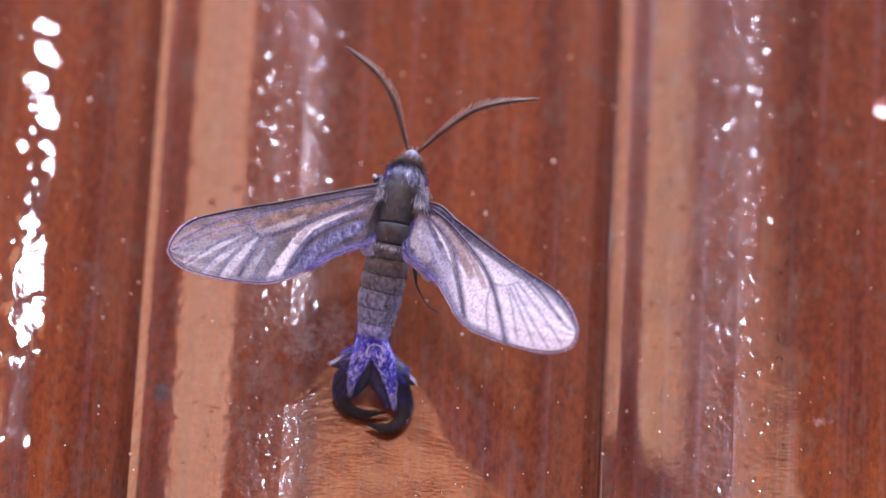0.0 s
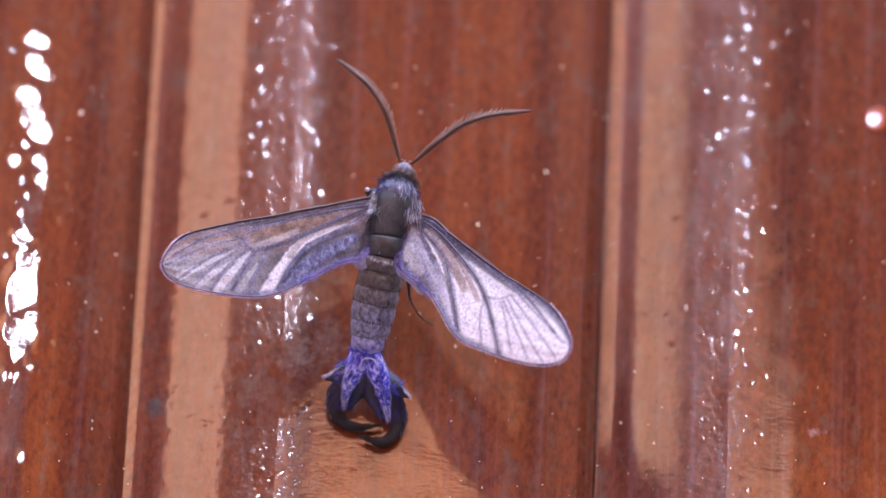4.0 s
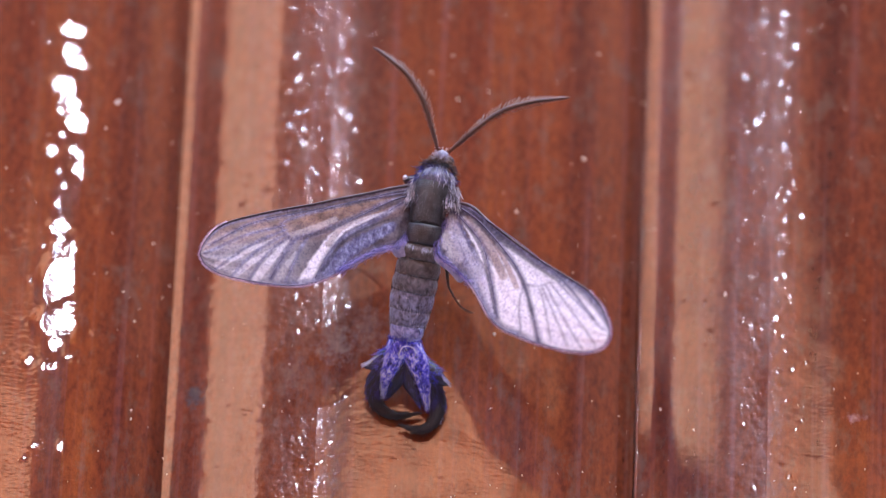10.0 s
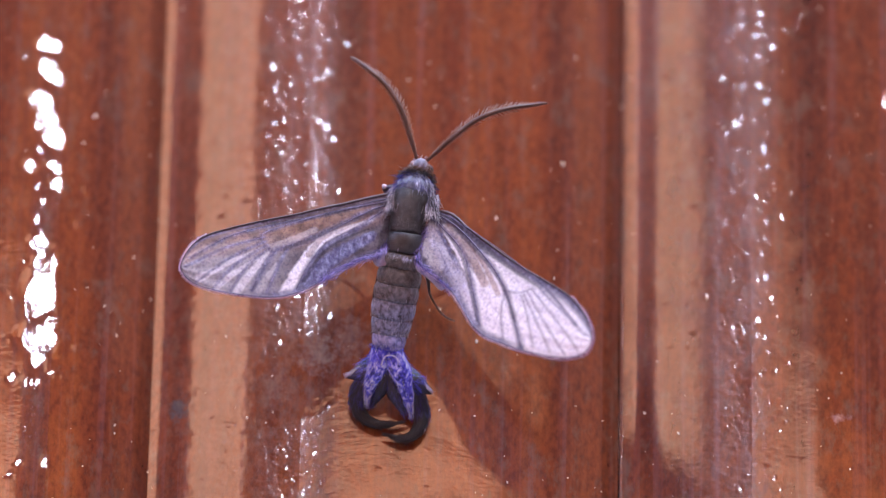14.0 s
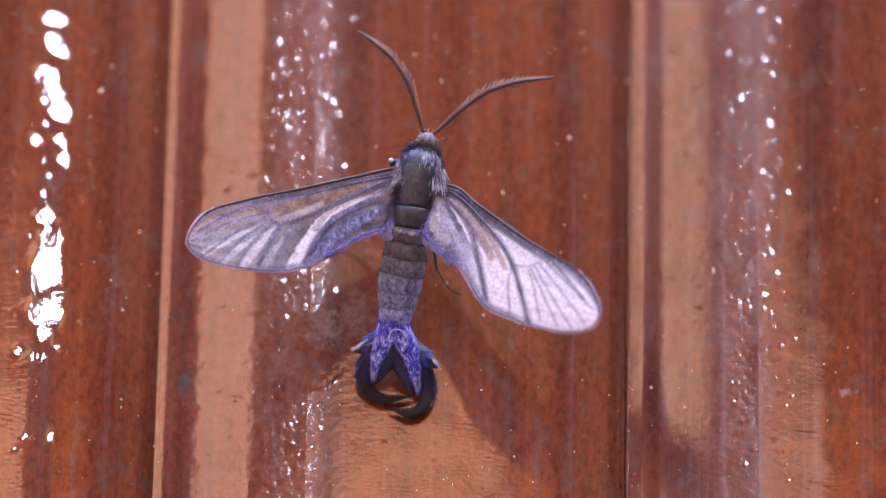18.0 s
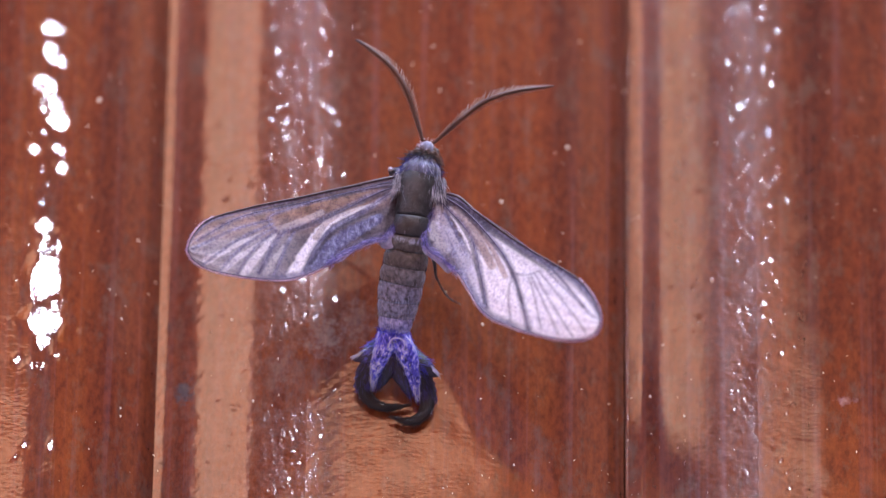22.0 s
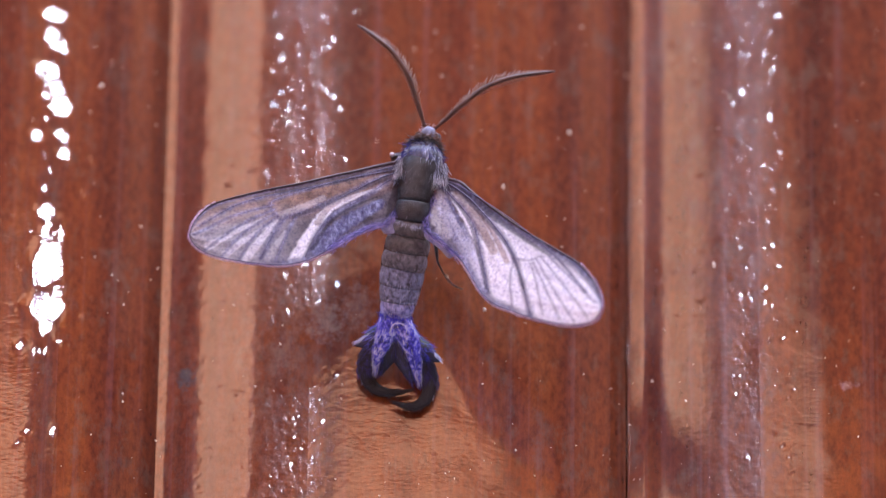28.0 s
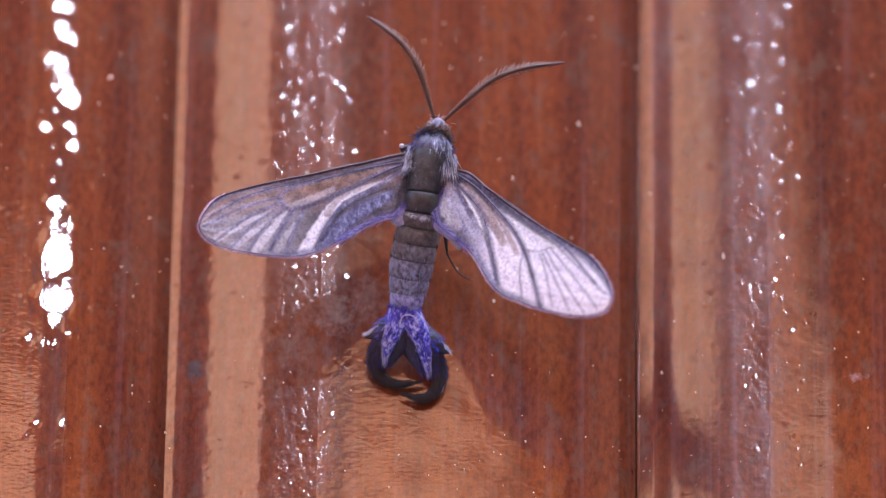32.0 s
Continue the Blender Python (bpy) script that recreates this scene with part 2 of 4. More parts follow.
VEIN = simple("dark_violet_wing_vein", (0.04, 0.03, 0.075), (0.13, 0.10, 0.21), 900, 0.45)
VEINPALE = simple("violet_wing_vein", (0.12, 0.10, 0.20), (0.34, 0.29, 0.48), 900, 0.5)
EDGE = simple("violet_wing_fringe", (0.46, 0.33, 0.60), (0.95, 0.75, 0.90), 500, 0.6)
COSTA = simple("black_wing_edge", (0.02, 0.014, 0.018), (0.10, 0.065, 0.075), 900, 0.5)
HINDBLUE = simple("blue_violet_wing_scales", (0.24, 0.21, 0.38), (0.68, 0.62, 0.80), 1500, 0.5, 0.00004, sheen=0.4)
CHITIN = simple("black_brown_chitin", (0.012, 0.011, 0.013), (0.050, 0.046, 0.052), 1500, 0.35, 0.00005)
SCALES = simple("dark_body_scales", (0.026, 0.022, 0.022), (0.15, 0.13, 0.135), 2600, 0.33, 0.00006, sheen=0.3)
SCALESMID = simple("blue_grey_body_scales", (0.024, 0.023, 0.03), (0.23, 0.23, 0.29), 3000, 0.33, 0.00006, (1, 1, 0.7), sheen=0.3)
SCALES3 = simple("blue_violet_body_scales", (0.02, 0.02, 0.28), (0.56, 0.60, 1.0), 2600, 0.33, 0.00006, (1, 1, 0.7), sheen=0.3)
SCALES2 = simple("violet_grey_body_scales", (0.02, 0.02, 0.04), (0.36, 0.40, 0.64), 3000, 0.33, 0.00006, (1, 1, 0.7), sheen=0.3)
HAIR = simple("black_moth_hair", (0.008, 0.007, 0.011), (0.034, 0.029, 0.036), 500, 0.5)
PALEHAIR = simple("pale_violet_moth_hair", (0.58, 0.58, 0.80), (0.95, 0.95, 1.0), 500, 0.5)
BLUEHAIR = simple("blue_moth_hair", (0.03, 0.03, 0.80), (0.24, 0.24, 1.0), 500, 0.4)
BLUEWHITE = simple("blue_white_moth_hair", (0.62, 0.68, 1.0), (0.95, 0.97, 1.0), 500, 0.5)
ANTENNA = simple("brown_antenna_shaft", (0.045, 0.020, 0.014), (0.14, 0.068, 0.048), 700, 0.4)
NIGHTBLUE = simple("night_blue_moth_hair", (0.015, 0.012, 0.11), (0.09, 0.08, 0.42), 500, 0.5)
DARKVIOLET = simple("dark_violet_moth_hair", (0.010, 0.008, 0.022), (0.032, 0.025, 0.062), 500, 0.5)
PLATE = simple("blue_grey_thorax_scales", (0.012, 0.012, 0.02), (0.30, 0.33, 0.52), 1700, 0.3, 0.00008, (1, 1, 0.2), sheen=0.3)


def tuft_scales(name):
    """Deep blue scales broken by white patches."""
    m, tree, p = nodes_of(name)
    patch = noise_of(tree, coords(tree, (1, 1, 0.4)), 2900, 5.0, 0.7)
    fine = noise_of(tree, coords(tree, (1, 1, 0.3)), 6000, 2.0)
    col = ramp(tree, patch, [(0.40, (0.008, 0.008, 0.13)), (0.46, (0.05, 0.05, 0.58)), (0.53, (0.20, 0.20, 1.0)), (0.59, (0.80, 0.85, 1.0))])
    tree.links.new(mixed(tree, col, ramp(tree, fine, [(0.3, (0.6, 0.6, 0.7)), (0.6, (1, 1, 1))]), 1.0, "MULTIPLY"), p.inputs["Base Color"])
    p.inputs["Roughness"].default_value = 0.45
    tree.links.new(bump(tree, fine, 0.00005), p.inputs["Normal"])
    return m


TUFT = tuft_scales("blue_and_white_tuft_scales")
TAN = simple("tan_antenna_bristle", (0.12, 0.07, 0.052), (0.28, 0.18, 0.135), 500, 0.5)
DUST = simple("pale_dust", (0.62, 0.48, 0.34), (0.95, 0.80, 0.64), 900, 0.5)
VIOLETHAIR = simple("violet_moth_hair", (0.20, 0.16, 0.66), (0.62, 0.56, 1.0), 500, 0.5)
DROP = nodes_of("clear_red_varnish_drop")[0]
DROP.node_tree.nodes["Principled BSDF"].inputs["Base Color"].default_value = (0.26, 0.05, 0.012, 1)
DROP.node_tree.nodes["Principled BSDF"].inputs["Roughness"].default_value = 0.08

# Building helpers; shapes of the moth and the boards are written in millimetres.
MM = 0.001


def part(name, bm, material, parent, label="", smooth=True):
    """Links a bmesh as one mesh object under its thing."""
    data = bpy.data.meshes.new(name)
    if smooth:
        for f in bm.faces:
            f.smooth = True
    bm.to_mesh(data)
    bm.free()
    data.materials.append(material)
    ob = new(name, data)
    if parent is not None:
        ob.parent = parent
    if label:
        ob["label"] = label
    return ob


def box(bm, x0, x1, y0, y1, z0, z1):
    r = bmesh.ops.create_cube(bm, size=1.0)
    for v in r["verts"]:
        v.co = Vector(((x0 + x1) / 2 + v.co.x * (x1 - x0), (y0 + y1) / 2 + v.co.y * (y1 - y0), (z0 + z1) / 2 + v.co.z * (z1 - z0)))


def boxes(name, spans, material, label="", kind="structure", parent=None):
    bm = bmesh.new()
    for s in spans:
        box(bm, *s)
    ob = part(name, bm, material, parent, label, smooth=False)
    return tagged(ob, kind=kind)


# Boarded wall: each board has a small bead and a chamfered edge that swells to a broad face.
PITCH = 39.8
BEAD = [(0.0, 20), (0.14, 12), (0.15, -20), (0.50, -21), (0.70, -12.5), (2.3, -12.6), (2.9, -19)]
EDGE_FALL = [(33.2, 2.4), (34.6, 14), (35.6, 30), (36.4, 40), (37.2, 24), (37.9, 26), (38.3, 42), (38.9, 46), (39.7, 46)]
LEAN = [(0.0, 20), (0.14, 12), (0.15, -20), (0.45, -21), (0.52, -15), (0.6, -18.6), (0.9, -17.6), (1.25, -12.5), (2.6, -12.2), (4.9, -20.0),
        (7.6, -22), (8.7, -14), (9.6, -10.0), (13.2, -8.8), (13.2001, -3.4), (15.3, -2.6), (17.0, -1.2), (20, 0.6), (28, 1.6)] + [(x + 0.6, a) for x, a in EDGE_FALL]
LEAN_WEST = BEAD + [(7.3, -22), (8.3, -13), (9.2, -2), (14.5, 0), (20, 1.5), (26.4, 1.0), (28.4, -0.5), (28.9, -2.0), (31.0, -2.1), (31.0001, 6.5), (33.2, 7.5), (34.6, 10.0), (35.3, 18)] + EDGE_FALL[2:]
LEAN_EAST = [(0.0, 20), (0.19, 8), (0.2, -18), (1.2, -20), (1.55, -30), (2.5, -31), (3.7, -20), (5.6, -21.5), (7.2, -17), (8.0, -12.4),
             (11.1, -11.4), (11.1001, -4.6), (13.5, -2.8), (15.5, -1.0), (19.5, 3.0), (28, 2.4)] + EDGE_FALL


def board_profile(lean, step=0.05):
    """Points (x, height) over a board's width, from the angle at which its face looks to the side."""
    xs, hs, h = [], [], 0.0
    n = int(lean[-1][0] / step)
    sx, sa = [p[0] for p in lean], [p[1] for p in lean]
    for k in range(n + 1):
        x = k * step
        xs.append(x)
        hs.append(h)
        h -= math.tan(radians(float(np.interp(x + step / 2, sx, sa)))) * step
    mid = float(np.interp(24, xs, hs))
    return [(x, v - mid) for x, v in zip(xs, hs)]


# Beads where the varnish of one board has run: place on the board, half width and half height, in millimetres.
BEADS = [(29.46, 20.5, 0.95, 0.62), (29.45, 18.3, 0.68, 0.80), (30.10, 17.3, 0.72, 0.48), (28.95, 15.1, 0.92, 0.70),
         (29.60, 12.9, 0.85, 1.05), (28.75, 12.4, 0.42, 0.34), (30.35, 11.3, 0.80, 0.76), (28.27, 8.5, 0.48, 0.42), (30.32, 8.6, 0.54, 0.36),
         (30.74, 6.7, 0.54, 0.42), (29.50, 1.0, 0.78, 0.60), (29.63, -1.0, 0.55, 0.66), (30.60, -1.0, 0.48, 0.42), (29.75, -4.5, 1.2, 2.1), (30.85, -6.5, 0.55, 0.45),
         (29.90, -8.3, 1.4, 1.15), (29.78, -10.3, 0.50, 0.50),
         (27.66, -12.0, 0.38, 0.38), (29.05, -12.4, 0.38, 0.32), (29.65, -12.5, 0.38, 0.30), (31.05, -11.5, 0.38, 0.30), (30.86, -20.1, 0.28, 0.48), (28.58, -20.0, 0.34, 0.22), (27.9, -21.2, 0.30, 0.18)]


def scatter_beads(seed, tries, x, spread, low, least, size, arris):
    """Small separate beads strewn along the rough strip of a board, denser towards its upper part and clear of its arris."""
    rnd = random.Random(seed)
    out = []
    for _ in range(tries):
        z, place = rnd.uniform(-27, 27), rnd.gauss(x, spread)
        up = (z + 27) / 54
        r = size * (0.10 + 0.24 * rnd.random() ** 3) * (0.75 + 0.35 * up)
        a, b = r * (0.8 + 0.5 * rnd.random()), r * (0.75 + 0.4 * rnd.random())
        clear = all(abs(place - p) > 1.5 * (a + c) or abs(z - q) > 1.5 * (b + d) for p, q, c, d in out)
        if clear and place > least and abs(place - arris) > 0.15 + 1.5 * a and rnd.random() < low + (1 - low) * up:
            out.append((place, z, a, b))
    return out


def varnish_beads(x, h, z, beads, lean):
    """Heights of a board's face with its beads, and how far each point lies on one: a bead is a shallow cap that leans to one side."""
    base = np.repeat(h[None, :], len(z), 0)
    total, weight = np.zeros_like(base), np.zeros_like(base)
    for cx, cz, a, b in beads:
        i0, i1 = np.searchsorted(x, (cx - 2 * a, cx + 2 * a))
        j0, j1 = np.searchsorted(z, (cz - 2 * b, cz + 2 * b))
        u, w = np.meshgrid(x[i0:i1] - cx, z[j0:j1] - cz)
        cap = math.tan(radians(lean)) * u + 0.00094 * cz * w - 0.0052 * (u * u / a + w * w / b)
        edge = np.clip((1.9 - np.hypot(u / a, w / b)) / 0.9, 0, 1)
        edge = edge * edge * (3 - 2 * edge)
        total[j0:j1, i0:i1] += edge * (cap - (base[j0:j1, i0:i1] - np.interp(cx, x, h)))
        weight[j0:j1, i0:i1] += edge
    return base + total / np.maximum(weight, 1), np.minimum(weight, 1)


def board_mesh(name, lean, z0, z1, varnish, beads=(), facing=0.0, step=0.25):
    pts = board_profile(lean)
    xs, hs = np.array([x for x, _ in pts]), np.array([h for _, h in pts])
    back = hs.min() - 6.0
    rows = np.linspace(z0, z1, 9)
    face, on_bead = np.repeat(hs[None, :], 9, 0), np.zeros((9, len(xs)))
    if beads:
        near = np.arange(-29.0, 29.0, step)
        face, on_bead = varnish_beads(xs, hs, near, beads, facing)
        face, on_bead = np.vstack([hs, face, hs]), np.vstack([hs * 0, on_bead, hs * 0])
        rows = np.concatenate([[z0], near * MM, [z1]])
    n, m = len(xs) + 2, len(rows)
    grid = np.zeros((m, n, 3))
    grid[:, :-2, 0], grid[:, -2, 0], grid[:, -1, 0] = xs * MM, xs[-1] * MM, xs[0] * MM
    grid[:, :-2, 1], grid[:, -2:, 1] = -face * MM, -back * MM
    grid[:, :, 2] = rows[:, None]
    k = np.arange(n)
    quads = np.stack([k, (k + 1) % n, (k + 1) % n + n, k + n], 1)[None] + (np.arange(m - 1) * n)[:, None, None]
    faces = quads.reshape(-1, 4).tolist() + [list(range(n - 1, -1, -1)), list(range((m - 1) * n, m * n))]
    data = bpy.data.meshes.new(name)
    data.from_pydata(grid.reshape(-1, 3).tolist(), [], faces)
    data.polygons.foreach_set("use_smooth", [True] * (len(faces) - 2) + [False] * 2)
    # The plane leaves a crisp arris where two facets meet.
    ends = np.zeros(len(data.edges) * 2, dtype=np.int32)
    data.edges.foreach_get("vertices", ends)
    crisp = [round(b[0] / 0.05) for b, c in zip(lean, lean[1:]) if c[0] - b[0] < 0.001]
    column = ends.reshape(-1, 2) % n
    data.attributes.new("sharp_edge", "BOOLEAN", "EDGE").data.foreach_set("value", (column[:, 0] == column[:, 1]) & np.isin(column[:, 0], crisp))
    data.attributes.new("bead", "FLOAT", "POINT").data.foreach_set("value", np.pad(on_bead, ((0, 0), (0, 2))).ravel())
    data.materials.append(varnish)
    data.update()
    return data


def build_wall():
    wall = boxes("wall_boarded", [(-SIDE_X, SIDE_X, 0.012, 0.12, FLOOR_Z, TOP_Z)], TIMBER, "wall clad with glossy red-brown vertical boards")
    plain = board_mesh("board", LEAN, FLOOR_Z, TOP_Z, VARNISH)
    rnd = random.Random(23)
    fine = [(rnd.gauss(29.3, 1.8), rnd.uniform(-14, 27), 0.15 + 0.15 * rnd.random(), 0.10 + 0.10 * rnd.random()) for _ in range(44)]
    fine = [b for b in fine if not (-11.5 < b[1] < -1.5 and 27.5 < b[0] < 32)]
    streak = [(rnd.gauss(17.7, 0.12), rnd.uniform(4, 26), 0.06, 0.15 + 0.15 * rnd.random()) for _ in range(9)]
    west = board_mesh("board", LEAN_WEST, FLOOR_Z, TOP_Z, VARNISH_FLAT, BEADS + fine, 4.1)
    middle = board_mesh("board", LEAN, FLOOR_Z, TOP_Z, VARNISH, scatter_beads(31, 1250, 11.4, 1.9, 0.22, 9.0, 0.82, 13.2), 5.6, 0.1)
    east = board_mesh("board", LEAN_EAST, FLOOR_Z, TOP_Z, VARNISH_EAST, scatter_beads(37, 1700, 10.6, 1.7, 0.05, 8.6, 0.70, 11.1) + streak, 8.2, 0.11)
    first = int(-(SIDE_X - 0.05) / (PITCH * MM))
    for k in range(first, -first):
        data = {-1: west, 0: middle, 1: east}.get(k, plain)
        ob = new("board", data)
        ob.location = ((-22.0 - (0.6 if data in (plain, middle) else 0) + k * PITCH) * MM, 0, 0)
        ob.parent = wall
    return wall


def build_assumed_yard():
    # Assumed enclosure out of view; it shapes what the varnish reflects.
    boxes("floor", [(-SIDE_X, SIDE_X, FRONT_Y, 0.12, FLOOR_Z - 0.1, FLOOR_Z)], CONCRETE, "pale concrete yard floor")
    boxes("wall_west", [(-SIDE_X - 0.15, -SIDE_X, FRONT_Y, 0.12, FLOOR_Z, TOP_Z)], PLASTER, "brick-red plastered side wall")
    boxes("wall_east", [(SIDE_X, SIDE_X + 0.15, FRONT_Y, 0.12, FLOOR_Z, TOP_Z)], PLASTER, "brick-red plastered side wall")
    boxes("backdrop", [(-SIDE_X - 0.5, SIDE_X + 0.5, FRONT_Y - 0.75, FRONT_Y - 0.6, FLOOR_Z, TOP_Z + 0.3)], TILE, "plain unseen terracotta backdrop beyond the added openings")
    # Assumed front wall; its three openings and their lamps are added for tan reflections.
    y0, y1, edge = FRONT_Y - 0.15, FRONT_Y, -SIDE_X - 0.15
    spans = []
    for x0, x1, low, top, radiance, colour in OPENINGS:
        spans += [(edge, x0, y0, y1, FLOOR_Z, TOP_Z), (x0, x1, y0, y1, FLOOR_Z, low), (x0, x1, y0, y1, top, TOP_Z)]
        edge = x1
        mid = ((x0 + x1) / 2, FRONT_Y - 0.1, (low + top) / 2)
        w, h = x1 - x0, top - low
        area_lamp("added_warm_light", mid, (mid[0], 0, mid[2]), w, h, radiance * math.pi * w * h, colour)
    spans.append((edge, SIDE_X + 0.15, y0, y1, FLOOR_Z, TOP_Z))
    boxes("wall_front", spans, PLASTER, "assumed brick-red front wall with three openings added for reflections")
    # Unseen dark beam, added so the varnish reflects a dark band above the orange.
    boxes("added_lintel", [(-0.55, 0.85, FRONT_Y + 0.003, FRONT_Y + 0.05, 1.661, 1.72), (0.85, 2.5, FRONT_Y + 0.003, FRONT_Y + 0.05, 1.661, 1.95)], TIMBER, "added dark timber beam that darkens the varnish reflections")
    # Unseen dark panel, added to shape the dark flare reflected beside the band.
    boxes("shutter", [(-2.14, -1.50, FRONT_Y + 0.003, FRONT_Y + 0.045, OPEN_LO, 1.98)], TIMBER, "added dark timber panel for a dark patch in the reflections")


def build_lamp():
    """An unseen lamp added for the varnish glints: an iron arm, its cap over the bulb."""
    lamp = tagged(new("added_lamp"), "added unseen lamp with a black iron cap on a long arm", "lamp")
    lamp.location = bulb_place
    bm = bmesh.new()
    bmesh.ops.create_cone(bm, segments=24, radius1=0.07, radius2=0.02, depth=0.05, cap_ends=True, matrix=Matrix.Translation((0, 0, 0.075)))
    part("cap", bm, IRON, lamp)
    bm = bmesh.new()
    bmesh.ops.create_cone(bm, segments=20, radius1=0.018, radius2=0.022, depth=0.03, cap_ends=True, matrix=Matrix.Translation((0, 0, 0.055)))
    part("socket", bm, IRON, lamp)
    bm = bmesh.new()
    reach = bulb_place.y - FRONT_Y
    tube(bm, [Vector((0, -reach * k / 12, 0.1 + 0.12 * math.sin(math.pi * k / 12))) for k in range(13)], [8.0] * 13, 10)
    part("arm", bm, IRON, lamp)


OPEN_LO, WARM = -0.35, (1.0, 0.50, 0.32)
# Invented openings, sized and tinted for the warm bands reflected in the boards.
OPENINGS = [(-3.95, -2.15, OPEN_LO, 3.1, 0.315, WARM), (-0.36, 0.27, -1.40, 1.658, 0.315, WARM), (0.30, 0.75, OPEN_LO, 1.60, 0.20, (1.0, 0.32, 0.12))]

# The moth. Its own space: x to the side, z up along the wall, height h away from the wall, in millimetres.


def at(x, z, h):
    return Vector((x * MM, -h * MM, z * MM))


def smooth_line(pts, n):
    """A smooth line of n points through the given ones (Catmull-Rom by length)."""
    p = [Vector(q) for q in pts]
    p = [p[0] * 2 - p[1]] + p + [p[-1] * 2 - p[-2]]
    lengths = [0.0]
    for a, b in zip(p[1:-2], p[2:-1]):
        lengths.append(lengths[-1] + (b - a).length)
    out = []
    for k in range(n):
        s = lengths[-1] * k / (n - 1)
        i = min(max(j for j in range(len(lengths)) if lengths[j] <= s + 1e-9), len(lengths) - 2)
        t = (s - lengths[i]) / max(lengths[i + 1] - lengths[i], 1e-9)
        a, b, c, d = p[i:i + 4]
        out.append(0.5 * ((2 * b) + (c - a) * t + (2 * a - 5 * b + 4 * c - d) * t * t + (3 * b - a - 3 * c + d) * t ** 3))
    return out


def tube(bm, line, radii, sides=8, flat=1.0):
    """A tube along a line of points (metres), with a radius (mm) for each point, rounded at both ends."""
    rings = []
    for k, p in enumerate(line):
        way = (line[min(k + 1, len(line) - 1)] - line[max(k - 1, 0)]).normalized()
        side = way.cross(Vector((0, -1, 0)))
        side = side.normalized() if side.length > 1e-6 else Vector((1, 0, 0))
        up = side.cross(way)
        r = radii[k] * MM
        rings.append([bm.verts.new(p + side * (math.cos(a) * r) + up * (math.sin(a) * r * flat)) for a in [2 * math.pi * j / sides for j in range(sides)]])
    for a, b in zip(rings, rings[1:]):
        for j in range(sides):
            bm.faces.new((a[j], a[(j + 1) % sides], b[(j + 1) % sides], b[j]))
    bm.faces.new(rings[0][::-1])
    bm.faces.new(rings[-1])


def spline_tube(bm, pts, radii, n=24, sides=8, flat=1.0):
    """A tube through points (x, z, h), its radius running through the given ones."""
    line = [at(*p) for p in smooth_line(pts, n)]
    r = [float(np.interp(k / (n - 1), np.linspace(0, 1, len(radii)), radii)) for k in range(n)]
    tube(bm, line, r, sides, flat)


def hair(bm, root, way, length, width, rnd, bend=0.15):
    """One tapered hair: three sides, two bends."""
    way = way.normalized()
    side = way.orthogonal().normalized()
    turn = rnd.random() * 6.28
    side = Matrix.Rotation(turn, 3, way) @ side
    up = way.cross(side)
    rings = []
    for s, w in ((0, 1.0), (0.55, 0.7)):
        p = root + way * (length * s * MM) + side * (bend * length * s * s * MM)
        rings.append([bm.verts.new(p + (side * math.cos(a) + up * math.sin(a)) * (width * w * MM)) for a in (0, 2.1, 4.2)])
    tip = bm.verts.new(root + way * (length * MM) + side * (bend * length * MM))
    for j in range(3):
        bm.faces.new((rings[0][j], rings[0][(j + 1) % 3], rings[1][(j + 1) % 3], rings[1][j]))
        bm.faces.new((rings[1][j], rings[1][(j + 1) % 3], tip))


def on_lathe(axis, radii, s, a):
    """A place and its outward way on a body of revolution."""
    n = len(axis) - 1
    k = min(int(s * n), n - 1)
    p = axis[k].lerp(axis[k + 1], s * n - k)
    way = (axis[k + 1] - axis[k]).normalized()
    side = way.cross(Vector((0, -1, 0))).normalized()
    up = side.cross(way)
    r = float(np.interp(s, np.linspace(0, 1, len(radii)), radii)) * MM
    out = side * math.cos(a) + up * math.sin(a)
    return p + out * r, out, way


def fur(name, axis, radii, count, length, width, material, parent, rnd, lay=1.6, span=(0, 1), label="", patchy=0.0):
    """Hair that lies back along a body."""
    bm = bmesh.new()
    for _ in range(count):
        s, a = span[0] + (span[1] - span[0]) * rnd.random(), rnd.random() * 2 * math.pi
        p, out, way = on_lathe(axis, radii, s, a)
        if patchy and noise.noise(p * (patchy / MM)) < 0.02:
            continue
        d = out + way * lay * (0.5 + rnd.random()) + Vector((rnd.gauss(0, .25), rnd.gauss(0, .25), rnd.gauss(0, .25)))
        hair(bm, p - out * 0.05 * MM, d, length * (0.6 + 0.8 * rnd.random()), width, rnd)
    ob = part(name, bm, material, parent, label)
    ob["kind"] = "stuff"
    return ob


